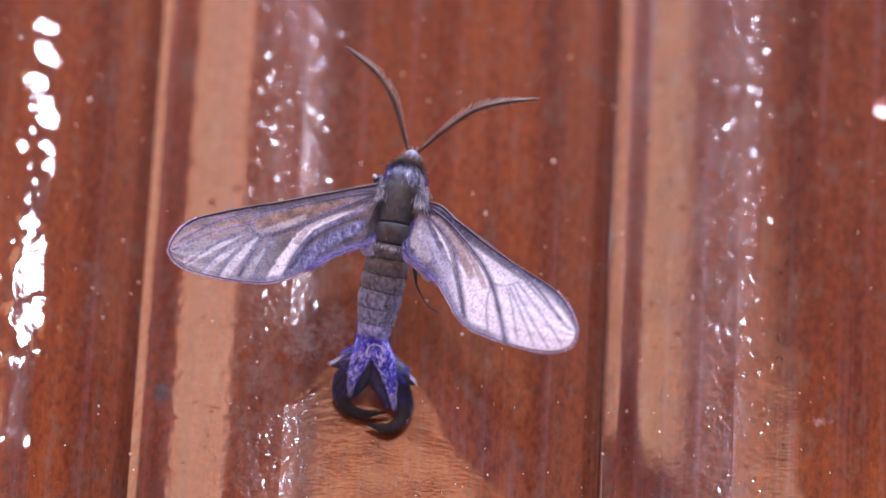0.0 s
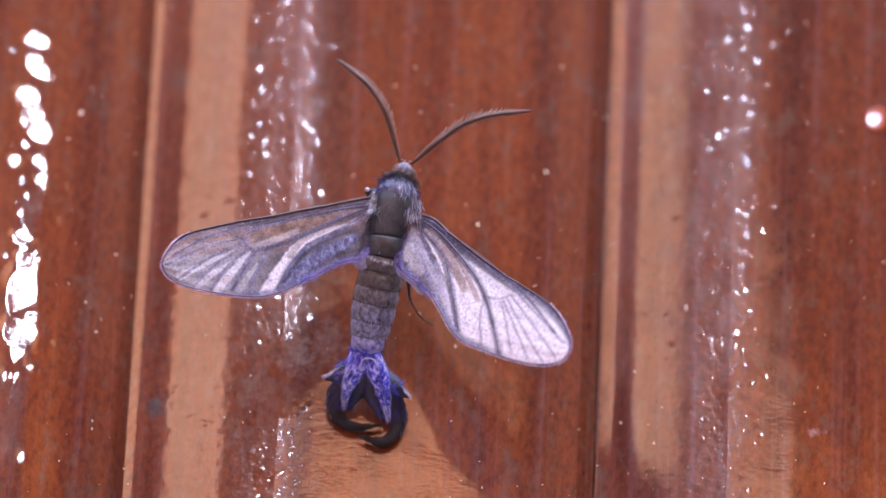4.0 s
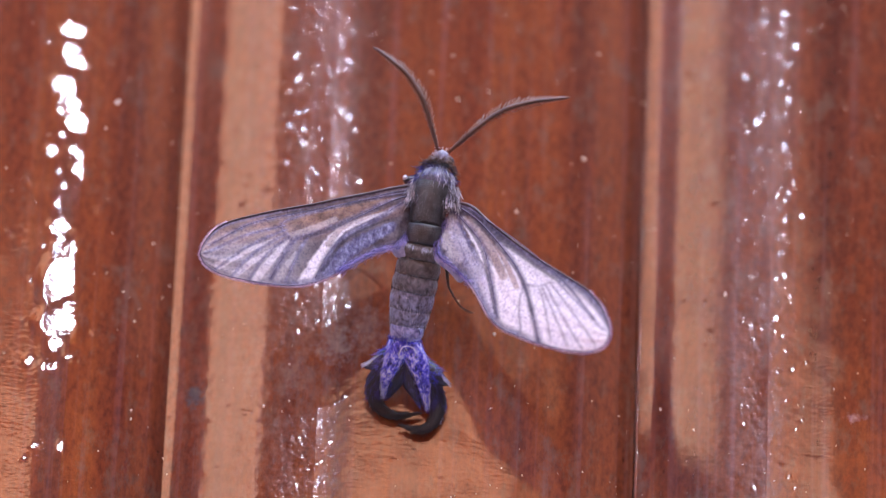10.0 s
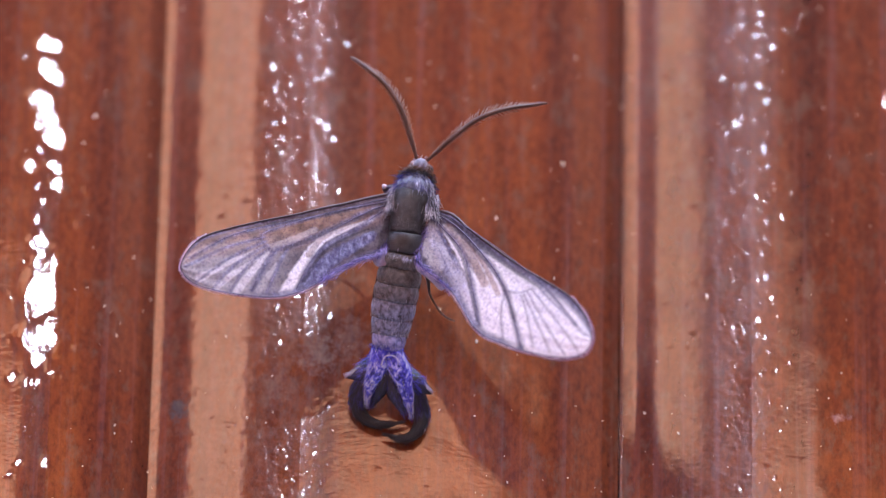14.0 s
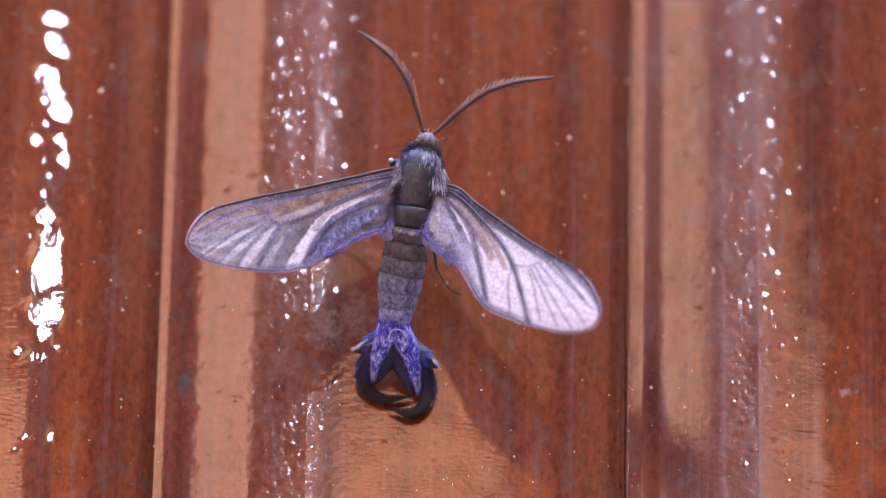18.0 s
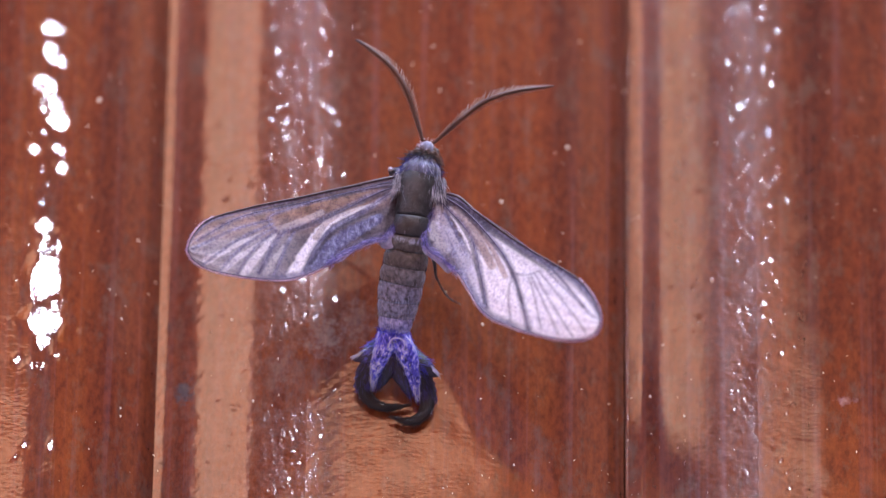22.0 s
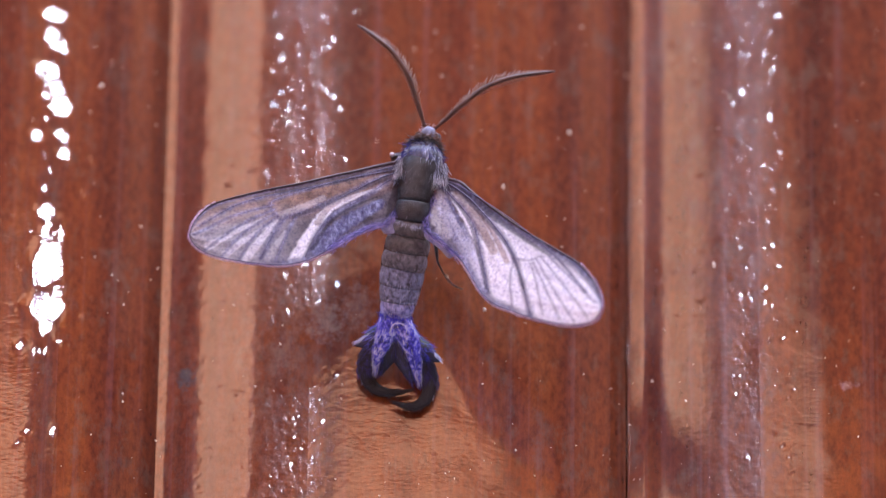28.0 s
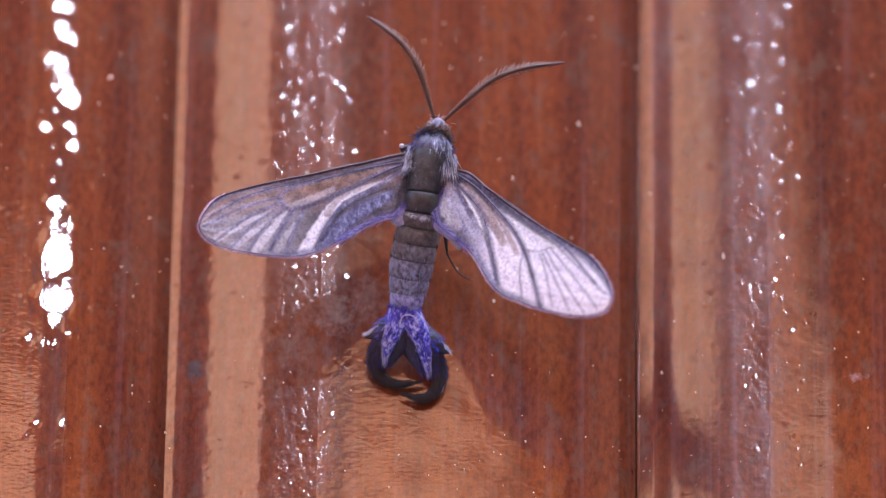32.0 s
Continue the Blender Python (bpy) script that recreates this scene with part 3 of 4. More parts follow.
LEFT = dict(
    lead=[(-2.1, 1.5), (-3.7, 1.0), (-6.1, 0.12), (-8.0, -0.52), (-10.4, -1.4), (-12.8, -2.16), (-15.1, -2.97), (-17.5, -4.0), (-18.6, -4.94), (-19.4, -6.26), (-19.65, -7.3)],
    trail=[(-1.9, -2.6), (-2.6, -3.9), (-3.2, -4.6), (-4.6, -5.2), (-6.0, -6.1), (-7.9, -7.5), (-9.3, -8.45), (-10.7, -9.1), (-12.1, -9.38), (-14.0, -9.42), (-15.9, -9.3), (-17.8, -9.0), (-19.1, -8.3), (-19.65, -7.4)],
    veins=[
    [(-1.9, 0.2), (-3.0, -0.5), (-5.1, -2.4), (-7.5, -4.2), (-8.9, -6.0), (-9.9, -8.5)],
    [(-1.9, 0.5), (-3.7, -0.3), (-6.1, -1.9), (-8.4, -3.4), (-10.6, -4.5), (-12.0, -5.4), (-13.6, -8.9)],
    [(-2.0, 1.0), (-3.7, 0.5), (-8.0, -1.2), (-11.8, -2.5), (-15.6, -4.0), (-18.8, -6.4)],
    [(-2.0, 0.8), (-6.1, -0.5), (-9.9, -2.0), (-12.7, -3.4), (-12.9, -4.1), (-12.0, -5.4)],
    [(-12.7, -3.8), (-16.0, -5.2), (-19.2, -7.3)],
    [(-12.6, -4.2), (-15.5, -6.1), (-18.4, -8.7)],
    [(-12.5, -4.6), (-15.0, -6.6), (-16.9, -9.1)],
    [(-12.3, -4.9), (-14.1, -6.8), (-15.4, -9.2)],
    [(-10.8, -4.8), (-11.5, -6.5), (-12.4, -9.1)]],
    thick=[0.17, 0.18, 0.12, 0.10, 0.08, 0.08, 0.08, 0.09, 0.09],
    patches=[
    ([(-3.7, -1.3), (-6.1, -2.5), (-8.0, -3.8), (-9.3, -5.8), (-10.8, -9.0)], 0.15, 0.70, "white"),
    ([(-14.1, -4.2), (-16.5, -5.5), (-19.0, -7.1)], 0.2, 0.45, "grey"),
    ([(-12.7, -4.8), (-15.5, -6.5), (-18.1, -8.3)], 0.15, 0.42, "pale"),
    ([(-13.2, -5.9), (-15.0, -7.4), (-16.6, -8.8)], 0.15, 0.42, "pale"),
    ([(-12.4, -5.2), (-13.7, -7.3), (-14.9, -9.0)], 0.25, 0.5, "pale"),
    ([(-11.6, -6.3), (-12.4, -7.7), (-13.2, -9.0)], 0.2, 0.45, "grey"),
    ([(-9.9, -2.8), (-13.7, -3.8), (-17.5, -4.8)], 0.3, 0.4, "brown"),
    ([(-3.7, -2.8), (-6.0, -4.5), (-7.9, -6.2), (-8.8, -7.6)], 0.5, 0.9, "blue"),
    ([(-7.0, -1.3), (-9.4, -2.1), (-11.8, -3.0)], 0.2, 0.35, "brown"),
    ([(-3.5, -0.8), (-6.0, -2.2), (-7.8, -3.4), (-9.0, -5.2)], 0.3, 0.32, "brown"),
    ([(-8.5, -2.7), (-10.3, -3.8), (-12.0, -4.7)], 0.3, 0.45, "grey"),
    ([(-2.6, 0.8), (-4.5, 0.5), (-7.0, -0.6), (-10.0, -1.7), (-14.0, -3.0)], 0.75, 0.12, "dark"),
    ([(-3.0, -0.2), (-6.1, -1.9), (-8.4, -3.4), (-11.0, -4.8)], 0.3, 0.2, "dark"),
    ([(-2.2, -1.0), (-2.6, -2.4), (-3.0, -4.2)], 0.5, 0.3, "dark"),
    ([(-4.0, -2.2), (-6.4, -3.6), (-8.0, -5.2), (-9.3, -7.6)], 0.12, 0.2, "dark")],
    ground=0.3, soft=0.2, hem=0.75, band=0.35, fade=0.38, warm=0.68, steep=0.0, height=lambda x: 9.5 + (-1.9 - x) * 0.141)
# Painted paler than the left: the stronger light on this wing is in its colour.
RIGHT = dict(
    lead=[(1.5, -0.05), (3.0, -0.5), (4.43, -1.93), (6.35, -3.68), (8.74, -5.69), (11.12, -7.41), (13.0, -8.88), (14.19, -10.56), (14.81, -12.2), (14.83, -13.0)],
    trail=[(0.9, -1.6), (0.5, -2.8), (0.17, -4.4), (0.42, -5.25), (1.63, -6.39), (3.07, -7.81), (4.03, -9.46), (4.9, -11.1), (5.95, -12.26), (7.37, -13.0), (8.79, -13.63), (11.15, -14.38), (13.0, -14.6), (14.34, -14.19), (14.8, -13.3)],
    veins=[
    [(1.3, -0.6), (2.0, -1.5), (4.0, -4.3), (4.9, -7.9), (5.5, -11.2)],
    [(1.5, -0.4), (2.6, -1.1), (4.0, -2.4), (6.4, -5.6), (7.6, -8.0), (8.5, -11.3), (9.0, -13.5)],
    [(1.7, -0.2), (4.0, -1.7), (7.8, -4.8), (11.1, -8.2), (13.5, -11.6)],
    [(7.6, -8.2), (8.8, -8.4), (9.9, -8.0)],
    [(9.0, -8.7), (9.5, -10.8), (10.0, -13.5)],
    [(9.2, -8.6), (10.2, -11.1), (11.4, -14.0)],
    [(9.5, -8.4), (11.1, -11.7), (12.6, -14.3)],
    [(9.9, -8.2), (12.1, -11.5), (13.7, -14.0)],
    [(10.6, -8.2), (12.5, -10.5), (14.3, -12.7)],
    [(7.6, -8.3), (7.3, -10.2), (7.5, -12.6)]],
    thick=[0.18, 0.2, 0.11, 0.05, 0.05, 0.05, 0.05, 0.05, 0.06, 0.07],
    patches=[
    ([(2.4, -1.8), (4.0, -4.9), (5.3, -7.9), (6.3, -11.2)], 0.3, 0.75, "white"),
    ([(5.4, -4.4), (7.1, -6.1), (8.3, -7.8)], 0.3, 0.65, "white"),
    ([(8.5, -8.9), (9.0, -11.3), (9.5, -13.4)], 0.25, 0.4, "grey"),
    ([(9.3, -9.0), (10.0, -11.4), (10.7, -13.7)], 0.3, 0.6, "white"),
    ([(9.8, -8.8), (10.9, -11.7), (12.0, -14.0)], 0.25, 0.55, "white"),
    ([(10.2, -8.5), (11.8, -11.8), (13.1, -14.1)], 0.25, 0.5, "white"),
    ([(10.6, -8.5), (12.5, -11.5), (14.0, -13.4)], 0.25, 0.55, "white"),
    ([(11.4, -8.8), (13.0, -10.8), (14.4, -12.2)], 0.2, 0.4, "white"),
    ([(3.6, -2.3), (5.6, -5.2), (7.0, -8.4)], 0.25, 0.3, "brown"),
    ([(2.8, -1.9), (4.6, -4.7), (5.9, -7.4)], 0.55, 0.45, "brown"),
    ([(3.0, -2.0), (4.9, -4.9), (6.4, -8.0), (7.2, -12.0)], 0.4, 0.5, "cream"),
    ([(1.3, -2.3), (2.6, -4.8), (3.8, -7.3), (4.9, -10.6)], 0.8, 0.85, "blue"),
    ([(11.6, -8.3), (13.3, -10.0), (14.2, -11.2)], 0.15, 0.3, "grey"),
    ([(7.1, -9.1), (7.1, -10.7), (6.9, -12.0)], 0.25, 0.5, "white"),
    ([(1.0, -1.9), (1.1, -3.4), (1.9, -5.4)], 0.9, 0.8, "grey"),
    ([(1.7, -2.6), (2.8, -5.0), (3.9, -7.4), (4.9, -10.4)], 0.35, 0.4, "grey"),
    ([(1.9, -0.6), (4.2, -2.5), (7.0, -5.0), (10.5, -8.0)], 0.6, 0.15, "dark"),
    ([(3.9, -2.6), (6.2, -5.6), (7.6, -8.2), (8.4, -11.0)], 0.22, 0.14, "dark"),
    ([(2.0, -1.4), (3.8, -4.5), (4.7, -7.9), (5.3, -10.8)], 0.2, 0.14, "dark")],
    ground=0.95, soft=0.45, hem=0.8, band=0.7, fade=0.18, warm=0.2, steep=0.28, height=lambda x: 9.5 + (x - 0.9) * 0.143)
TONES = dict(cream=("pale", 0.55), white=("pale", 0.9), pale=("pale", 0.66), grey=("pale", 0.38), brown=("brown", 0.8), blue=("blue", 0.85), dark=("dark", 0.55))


def soft_step(v):
    v = min(1.0, max(0.0, v))
    return v * v * (3 - 2 * v)


def build_wing(spec, moth, rnd):
    """A forewing: a scaled membrane, veins, front edge, rim and fringe."""
    level, steep, root = spec["height"], spec["steep"], spec["lead"][0][0]
    n, m = 170, 70

    def hgt(x):
        return level(x) + steep * abs(x - root)

    def on(x, z, h):
        return at(x, z - 0.53 * steep * abs(x - root), h)
    lead = smooth_line([(x, z, 0) for x, z in spec["lead"]], n)
    trail = smooth_line([(x, z, 0) for x, z in spec["trail"]], n)
    lines = []
    for pts, w0, w1, tone in spec["patches"]:
        q = np.array([p[:2] for p in smooth_line([(x, z, 0) for x, z in pts], 40)])
        lines.append((q, w0, w1, *TONES[tone]))
    vein_lines = [(np.array([p[:2] for p in smooth_line([(x, z, 0) for x, z in pts], 60)]), (0.28 if k < 2 else 0.20) + 1.4 * w, 0.06 if k < 3 else spec["soft"]) for k, (pts, w) in enumerate(zip(spec["veins"], spec["thick"]))]
    verts, faces, tint = [], [], {"pale": [], "brown": [], "blue": [], "dark": []}
    for k in range(n):
        for j in range(m + 1):
            v = j / m
            p = lead[k].lerp(trail[k], v)
            lift = 0.25 * math.sin(math.pi * v) + 0.02 * math.sin(v * 30 + k * 0.04)
            verts.append(on(p.x, p.y, hgt(p.x) + lift - 0.25))
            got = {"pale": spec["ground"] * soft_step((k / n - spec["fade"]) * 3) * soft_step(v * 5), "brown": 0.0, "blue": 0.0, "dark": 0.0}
            for q, w0, w1, key, most in lines:
                dist = np.hypot(q[:, 0] - p.x, q[:, 1] - p.y)
                i = int(dist.argmin())
                t = i / 39
                w = (w0 + (w1 - w0) * t) * 1.1
                wobble = 1 + 0.3 * noise.noise(Vector((p.x * 2.2, p.y * 2.2, 0)))
                got[key] = max(got[key], most * soft_step((1 - dist[i] / (w * wobble)) * 2.2))
            got["brown"] = max(got["brown"], spec["warm"] * soft_step((0.62 - v) * 3.0))
            for q, wide, least in vein_lines:
                near = float(np.hypot(q[:, 0] - p.x, q[:, 1] - p.y).min()) / wide
                got["blue"] = max(got["blue"], 0.6 * soft_step(1 - near))
                got["pale"] *= least + (1 - least) * soft_step(near / 0.8)
            got["pale"] *= 1 - 0.75 * got["brown"]
            # Blue-grey bands along the front edge and the hind margin
            chord, along = (trail[k] - lead[k]).length, k / n
            band = max(soft_step(1.3 - (1 - v) * chord / 0.62) * soft_step((spec["hem"] - along) * 5), 0.9 * soft_step(1.4 - v * chord / spec["band"]))
            got["pale"] *= 1 - 0.8 * band
            got["brown"] *= 1 - 0.6 * band * soft_step(along * 2)
            got["blue"] = max(got["blue"], 0.6 * band)
            fleck = 0.95 + 0.35 * noise.noise(Vector((p.x * 5, p.y * 5, 3)))
            for key in tint:
                tint[key].append(min(1.0, got[key] * fleck))
    for k in range(n - 1):
        for j in range(m):
            a = k * (m + 1) + j
            faces.append((a, a + m + 1, a + m + 2, a + 1))
    data = bpy.data.meshes.new("forewing")
    data.from_pydata(verts, [], faces)
    data.polygons.foreach_set("use_smooth", [True] * len(faces))
    for key, values in tint.items():
        data.attributes.new(key, "FLOAT", "POINT").data.foreach_set("value", values)
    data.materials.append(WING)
    data.update()
    wing = new("forewing", data)
    wing.parent = moth
    wing["label"] = "smoky forewing with violet-white streaks between dark veins"
    for pts, w in zip(spec["veins"], spec["thick"]):
        bm = bmesh.new()
        spline_tube(bm, [(x, z - 0.53 * steep * abs(x - root), hgt(x) - 0.05) for x, z in pts], [w * 0.34, w * 0.30, w * 0.17], 26, 6, 0.9)
        part("vein", bm, VEIN if w > 0.1 else VEINPALE, wing)
    bm = bmesh.new()
    spline_tube(bm, [(x, z - 0.53 * steep * abs(x - root), hgt(x) - 0.2) for x, z in spec["lead"]], [0.15, 0.12, 0.10, 0.08, 0.07, 0.06], 50, 8, 0.8)
    part("front_edge", bm, COSTA, wing, "black front edge")
    bm = bmesh.new()
    rim = spec["lead"][-4:] + spec["trail"][::-1][:-2]
    spline_tube(bm, [(x, z - 0.53 * steep * abs(x - root), hgt(x) - 0.22) for x, z in rim], [0.06, 0.08, 0.09, 0.09, 0.09], 70, 6, 0.7)
    part("rim", bm, VEIN, wing, "dark violet rim")
    bm = bmesh.new()
    line = smooth_line([(x, z, 0) for x, z in rim], 1800)
    c = Vector((sum(q[0] for q in rim) / len(rim), sum(q[1] for q in rim) / len(rim)))
    for k in range(2, 1798):
        p = line[k]
        d = (line[k + 1] - line[k - 1]).normalized()
        s = Vector((-d.y, d.x))
        if s.dot(Vector((p.x, p.y)) - c) < 0:
            s = -s
        way = Vector((s.x + rnd.gauss(0, .3), rnd.gauss(0, .2), s.y + rnd.gauss(0, .3)))
        hair(bm, on(p.x, p.y, hgt(p.x) - 0.22), way, 0.14 + 0.2 * rnd.random(), 0.018, rnd)
    part("fringe", bm, EDGE, wing, "fine violet fringe")["kind"] = "stuff"
    inner = smooth_line([(x, z, 0) for x, z in spec["trail"][:6]], 200)
    for tone, count, label in ((VIOLETHAIR, 300, "long violet hair along the inner margin"), (NIGHTBLUE, 230, "dark blue hair along the inner margin")):
        bm = bmesh.new()
        for k in range(count):
            i = rnd.randrange(2, 197)
            p, d = inner[i], (inner[i + 2] - inner[i - 2]).normalized()
            way = Vector((d.x + rnd.gauss(0, .3), -0.1 + rnd.gauss(0, .2), d.y + rnd.gauss(0, .3)))
            hair(bm, on(p.x + rnd.gauss(0, .16), p.y + rnd.gauss(0, .16), hgt(p.x) - 0.12), way, 0.4 + 0.5 * rnd.random(), 0.014, rnd)
        part("inner_hair", bm, tone, wing, label)["kind"] = "stuff"
    return wing


def build_hindwing(pts, hgt, moth):
    """A small hindwing that looks out beneath the forewing."""
    bm = bmesh.new()
    line = smooth_line([(x, z, 0) for x, z in pts], 40)
    mid = sum((p for p in line), Vector()) / 40
    top = [bm.verts.new(at(p.x, p.y, hgt)) for p in line]
    low = [bm.verts.new(at(p.x, p.y, hgt - 0.1)) for p in line]
    a, b = bm.verts.new(at(mid.x, mid.y, hgt + 0.2)), bm.verts.new(at(mid.x, mid.y, hgt + 0.1))
    for k in range(39):
        bm.faces.new((top[k], top[k + 1], a))
        bm.faces.new((low[k + 1], low[k], b))
        bm.faces.new((top[k + 1], top[k], low[k], low[k + 1]))
    return part("hindwing", bm, HINDBLUE, moth, "blue-violet hindwing beneath the forewing")


def build_antenna(pts, moth, comb, rnd):
    """A feathered antenna: a thin shaft with a row of teeth on either side."""
    bm = bmesh.new()
    spline_tube(bm, pts, [0.13, 0.16, 0.19, 0.20, 0.19, 0.15, 0.06], 60, 8)
    shaft = part("antenna", bm, ANTENNA, moth, "dark comb-toothed antenna")
    line = [at(*p) for p in smooth_line(pts, 64)]
    for turn, size in comb:
        bm = bmesh.new()
        for k in range(2, 62):
            t = k / 63
            way = (line[k + 1] - line[k - 1]).normalized()
            side = way.cross(Vector((0, -1, 0))).normalized()
            up = side.cross(way)
            a = radians(turn + rnd.gauss(0, 6))
            d = side * math.cos(a) + up * math.sin(a) + way * 0.9
            ln = size * (0.25 + math.sin(math.pi * min(1, t * 1.02)) * 0.8) * (0.9 + 0.2 * rnd.random())
            hair(bm, line[k], d, ln, 0.065, rnd, 0.08)
        part("comb", bm, TAN, shaft, "comb of tan bristles")["kind"] = "stuff"


def barrel(name, a, b, r, material, moth, bulge=1.08, label="", pinch=0.64):
    """One body segment between two points (x, z, h, radius in mm)."""
    bm = bmesh.new()
    p, q = at(*a), at(*b)
    line, radii = [], []
    for k in range(9):
        t = k / 8
        line.append(p.lerp(q, t))
        radii.append((r[0] + (r[1] - r[0]) * t) * (pinch + (bulge - pinch) * math.sin(math.pi * (0.08 + 0.80 * t)) ** 0.8))
    tube(bm, line, radii, 28, 0.9)
    return part(name, bm, material, moth, label)


def build_leg(joints, radii, moth):
    """A leg of thigh, shin and foot."""
    bm = bmesh.new()
    spline_tube(bm, joints[:2], radii[:2], 8, 8)
    leg = part("leg", bm, CHITIN, moth, "thin black leg")
    bm = bmesh.new()
    spline_tube(bm, joints[1:3], radii[1:3], 10, 8)
    part("shin", bm, CHITIN, leg)
    bm = bmesh.new()
    spline_tube(bm, joints[2:], radii[2:], 16, 6)
    part("foot", bm, CHITIN, leg)


def droop(x, z, h):
    """The abdomen hangs from the thorax towards the wall."""
    low = max(0.8, h - max(0.0, -3.0 - z) * 0.38)
    return (x, z + 0.53 * (h - low), low)


def build_moth():
    rnd = random.Random(5)
    moth = tagged(new("moth"), "dark moth with outspread smoky wings and blue tail tuft on boards", "moth")
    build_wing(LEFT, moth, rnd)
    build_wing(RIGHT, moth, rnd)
    build_hindwing([(-1.8, -0.5), (-2.0, -2.2), (-2.1, -4.4), (-2.5, -5.2), (-3.2, -5.3), (-3.6, -4.6), (-3.2, -3.0), (-2.4, -1.2), (-1.8, -0.5)], 9.0, moth)
    build_hindwing([(0.8, -1.2), (0.4, -3.0), (-0.1, -4.6), (0.2, -5.6), (1.3, -6.5), (2.3, -7.5), (3.0, -6.0), (1.8, -3.0), (0.8, -1.2)], 9.0, moth)
    # Thorax and head
    bm = bmesh.new()
    axis = [at(0.1, 3.3, 9.3), at(-0.15, 1.9, 9.6), at(-0.45, 0.3, 9.6), at(-0.75, -1.4, 9.4), at(-0.85, -2.4, 9.2)]
    radii = [0.8, 1.6, 1.72, 1.5, 1.4]
    fine = smooth_line([(p.x / MM, p.z / MM, -p.y / MM) for p in axis], 24)
    tube(bm, [at(*p) for p in fine], [float(np.interp(k / 23, np.linspace(0, 1, 5), radii)) for k in range(24)], 32, 0.85)
    thorax = part("thorax", bm, CHITIN, moth, "dark scaly thorax")
    barrel("shoulder_plate", (0.02, 2.75, 9.5), (-0.3, 0.7, 9.72), (1.5, 1.7), PLATE, thorax, 1.06, "blue-grey front plate")
    for a, b in (((-1.2, 2.3, 9.9), (-1.6, -0.3, 9.9)), ((1.05, 2.1, 9.9), (0.75, -0.7, 9.9))):
        barrel("shoulder_cover", a, b, (0.5, 0.62), PLATE, thorax, 1.15, "streaked blue-grey cover at the wing's root", 0.3)
        fur("cover_hair", [at(*a), at(*b)], [0.5, 0.66], 150, 0.9, 0.014, BLUEWHITE, thorax, rnd, 5.0, label="blue-white hairs")
    fur("fur", axis, radii, 1100, 0.5, 0.016, HAIR, thorax, rnd, label="short black fur")
    fur("pale_fur", axis, radii, 200, 0.6, 0.014, BLUEWHITE, thorax, rnd, 4.0, span=(0.1, 0.42), label="blue-white hairs", patchy=0.8)
    bm = bmesh.new()
    bmesh.ops.create_uvsphere(bm, u_segments=24, v_segments=16, radius=1.0)
    bmesh.ops.transform(bm, matrix=Matrix.LocRotScale(at(0.3, 4.1, 9.4), None, (0.68 * MM, 0.8 * MM, 0.72 * MM)), verts=bm.verts)
    head = part("head", bm, PLATE, moth, "small grey-blue head")
    for sx in (-0.42, 0.92):
        bm = bmesh.new()
        bmesh.ops.create_uvsphere(bm, u_segments=16, v_segments=12, radius=0.42 * MM)
        bmesh.ops.translate(bm, verts=bm.verts, vec=at(sx + 0.05, 4.0, 9.1))
        part("eye", bm, CHITIN, head, "dark round eye")
    fur("fur", [at(0.2, 3.4, 9.4), at(0.32, 4.9, 9.4)], [0.9, 0.5], 70, 0.3, 0.03, PALEHAIR, head, rnd, 0.6, label="pale violet hairs")
    # Collar of dark hair and the shoulder plates
    fur("ruff", axis, radii, 260, 0.95, 0.035, NIGHTBLUE, thorax, rnd, 1.1, span=(0.06, 0.36), label="ragged blue-black ruff")
    fur("pale_ruff", axis, radii, 130, 0.85, 0.022, BLUEWHITE, thorax, rnd, 1.3, span=(0.06, 0.34), label="blue-white hairs in the ruff", patchy=0.6)
    fur("collar", [at(0.12, 3.4, 9.3), at(0.0, 2.6, 9.4)], [1.05, 1.5], 260, 0.8, 0.04, HAIR, moth, rnd, 0.9, label="collar of black hair")
    fur("tan_collar", [at(0.14, 3.5, 9.3), at(0.05, 2.9, 9.4)], [1.0, 1.3], 260, 0.8, 0.04, TAN, moth, rnd, 0.7, label="tan hairs in the collar")
    for pts in ([(-1.1, 2.6, 10.2), (-0.95, 3.2, 10.5), (-0.5, 3.35, 10.6), (-0.35, 2.9, 10.7)], [(-0.85, 3.5, 9.9), (-0.6, 3.95, 10.1), (-0.25, 3.75, 10.2)],
                [(-0.3, 2.8, 10.6), (0.1, 3.15, 10.7), (0.55, 2.9, 10.6)], [(1.3, 2.4, 10.2), (1.25, 3.1, 10.4), (0.85, 3.3, 10.5), (0.6, 2.9, 10.6)], [(1.2, 3.3, 9.9), (1.0, 3.8, 10.1), (0.75, 3.6, 10.2)]):
        bm = bmesh.new()
        spline_tube(bm, pts, [0.03, 0.075, 0.07, 0.02], 14, 6)
        part("collar_curl", bm, TAN, moth, "tan curl of hair in the collar")
    for x, z in ((-1.75, 1.2), (1.35, 0.7)):
        a = [at(x, z + 0.5, 9.8), at(x - 0.1, z - 1.6, 9.8)]
        fur("shoulder_tuft", a, [0.55, 0.55], 280, 1.0, 0.022, PALEHAIR, moth, rnd, 4.0, label="tuft of pale violet hair at the wing's root")
        fur("dark_tuft", a, [0.55, 0.55], 420, 0.8, 0.016, DARKVIOLET, moth, rnd, 3.5, label="dark hair at the wing's root")
    bm = bmesh.new()
    bmesh.ops.create_uvsphere(bm, u_segments=14, v_segments=10, radius=0.2 * MM)
    bmesh.ops.translate(bm, verts=bm.verts, vec=at(-2.75, 2.35, 9.0))
    part("knee", bm, PALEHAIR, moth, "pale knee of a folded front leg")
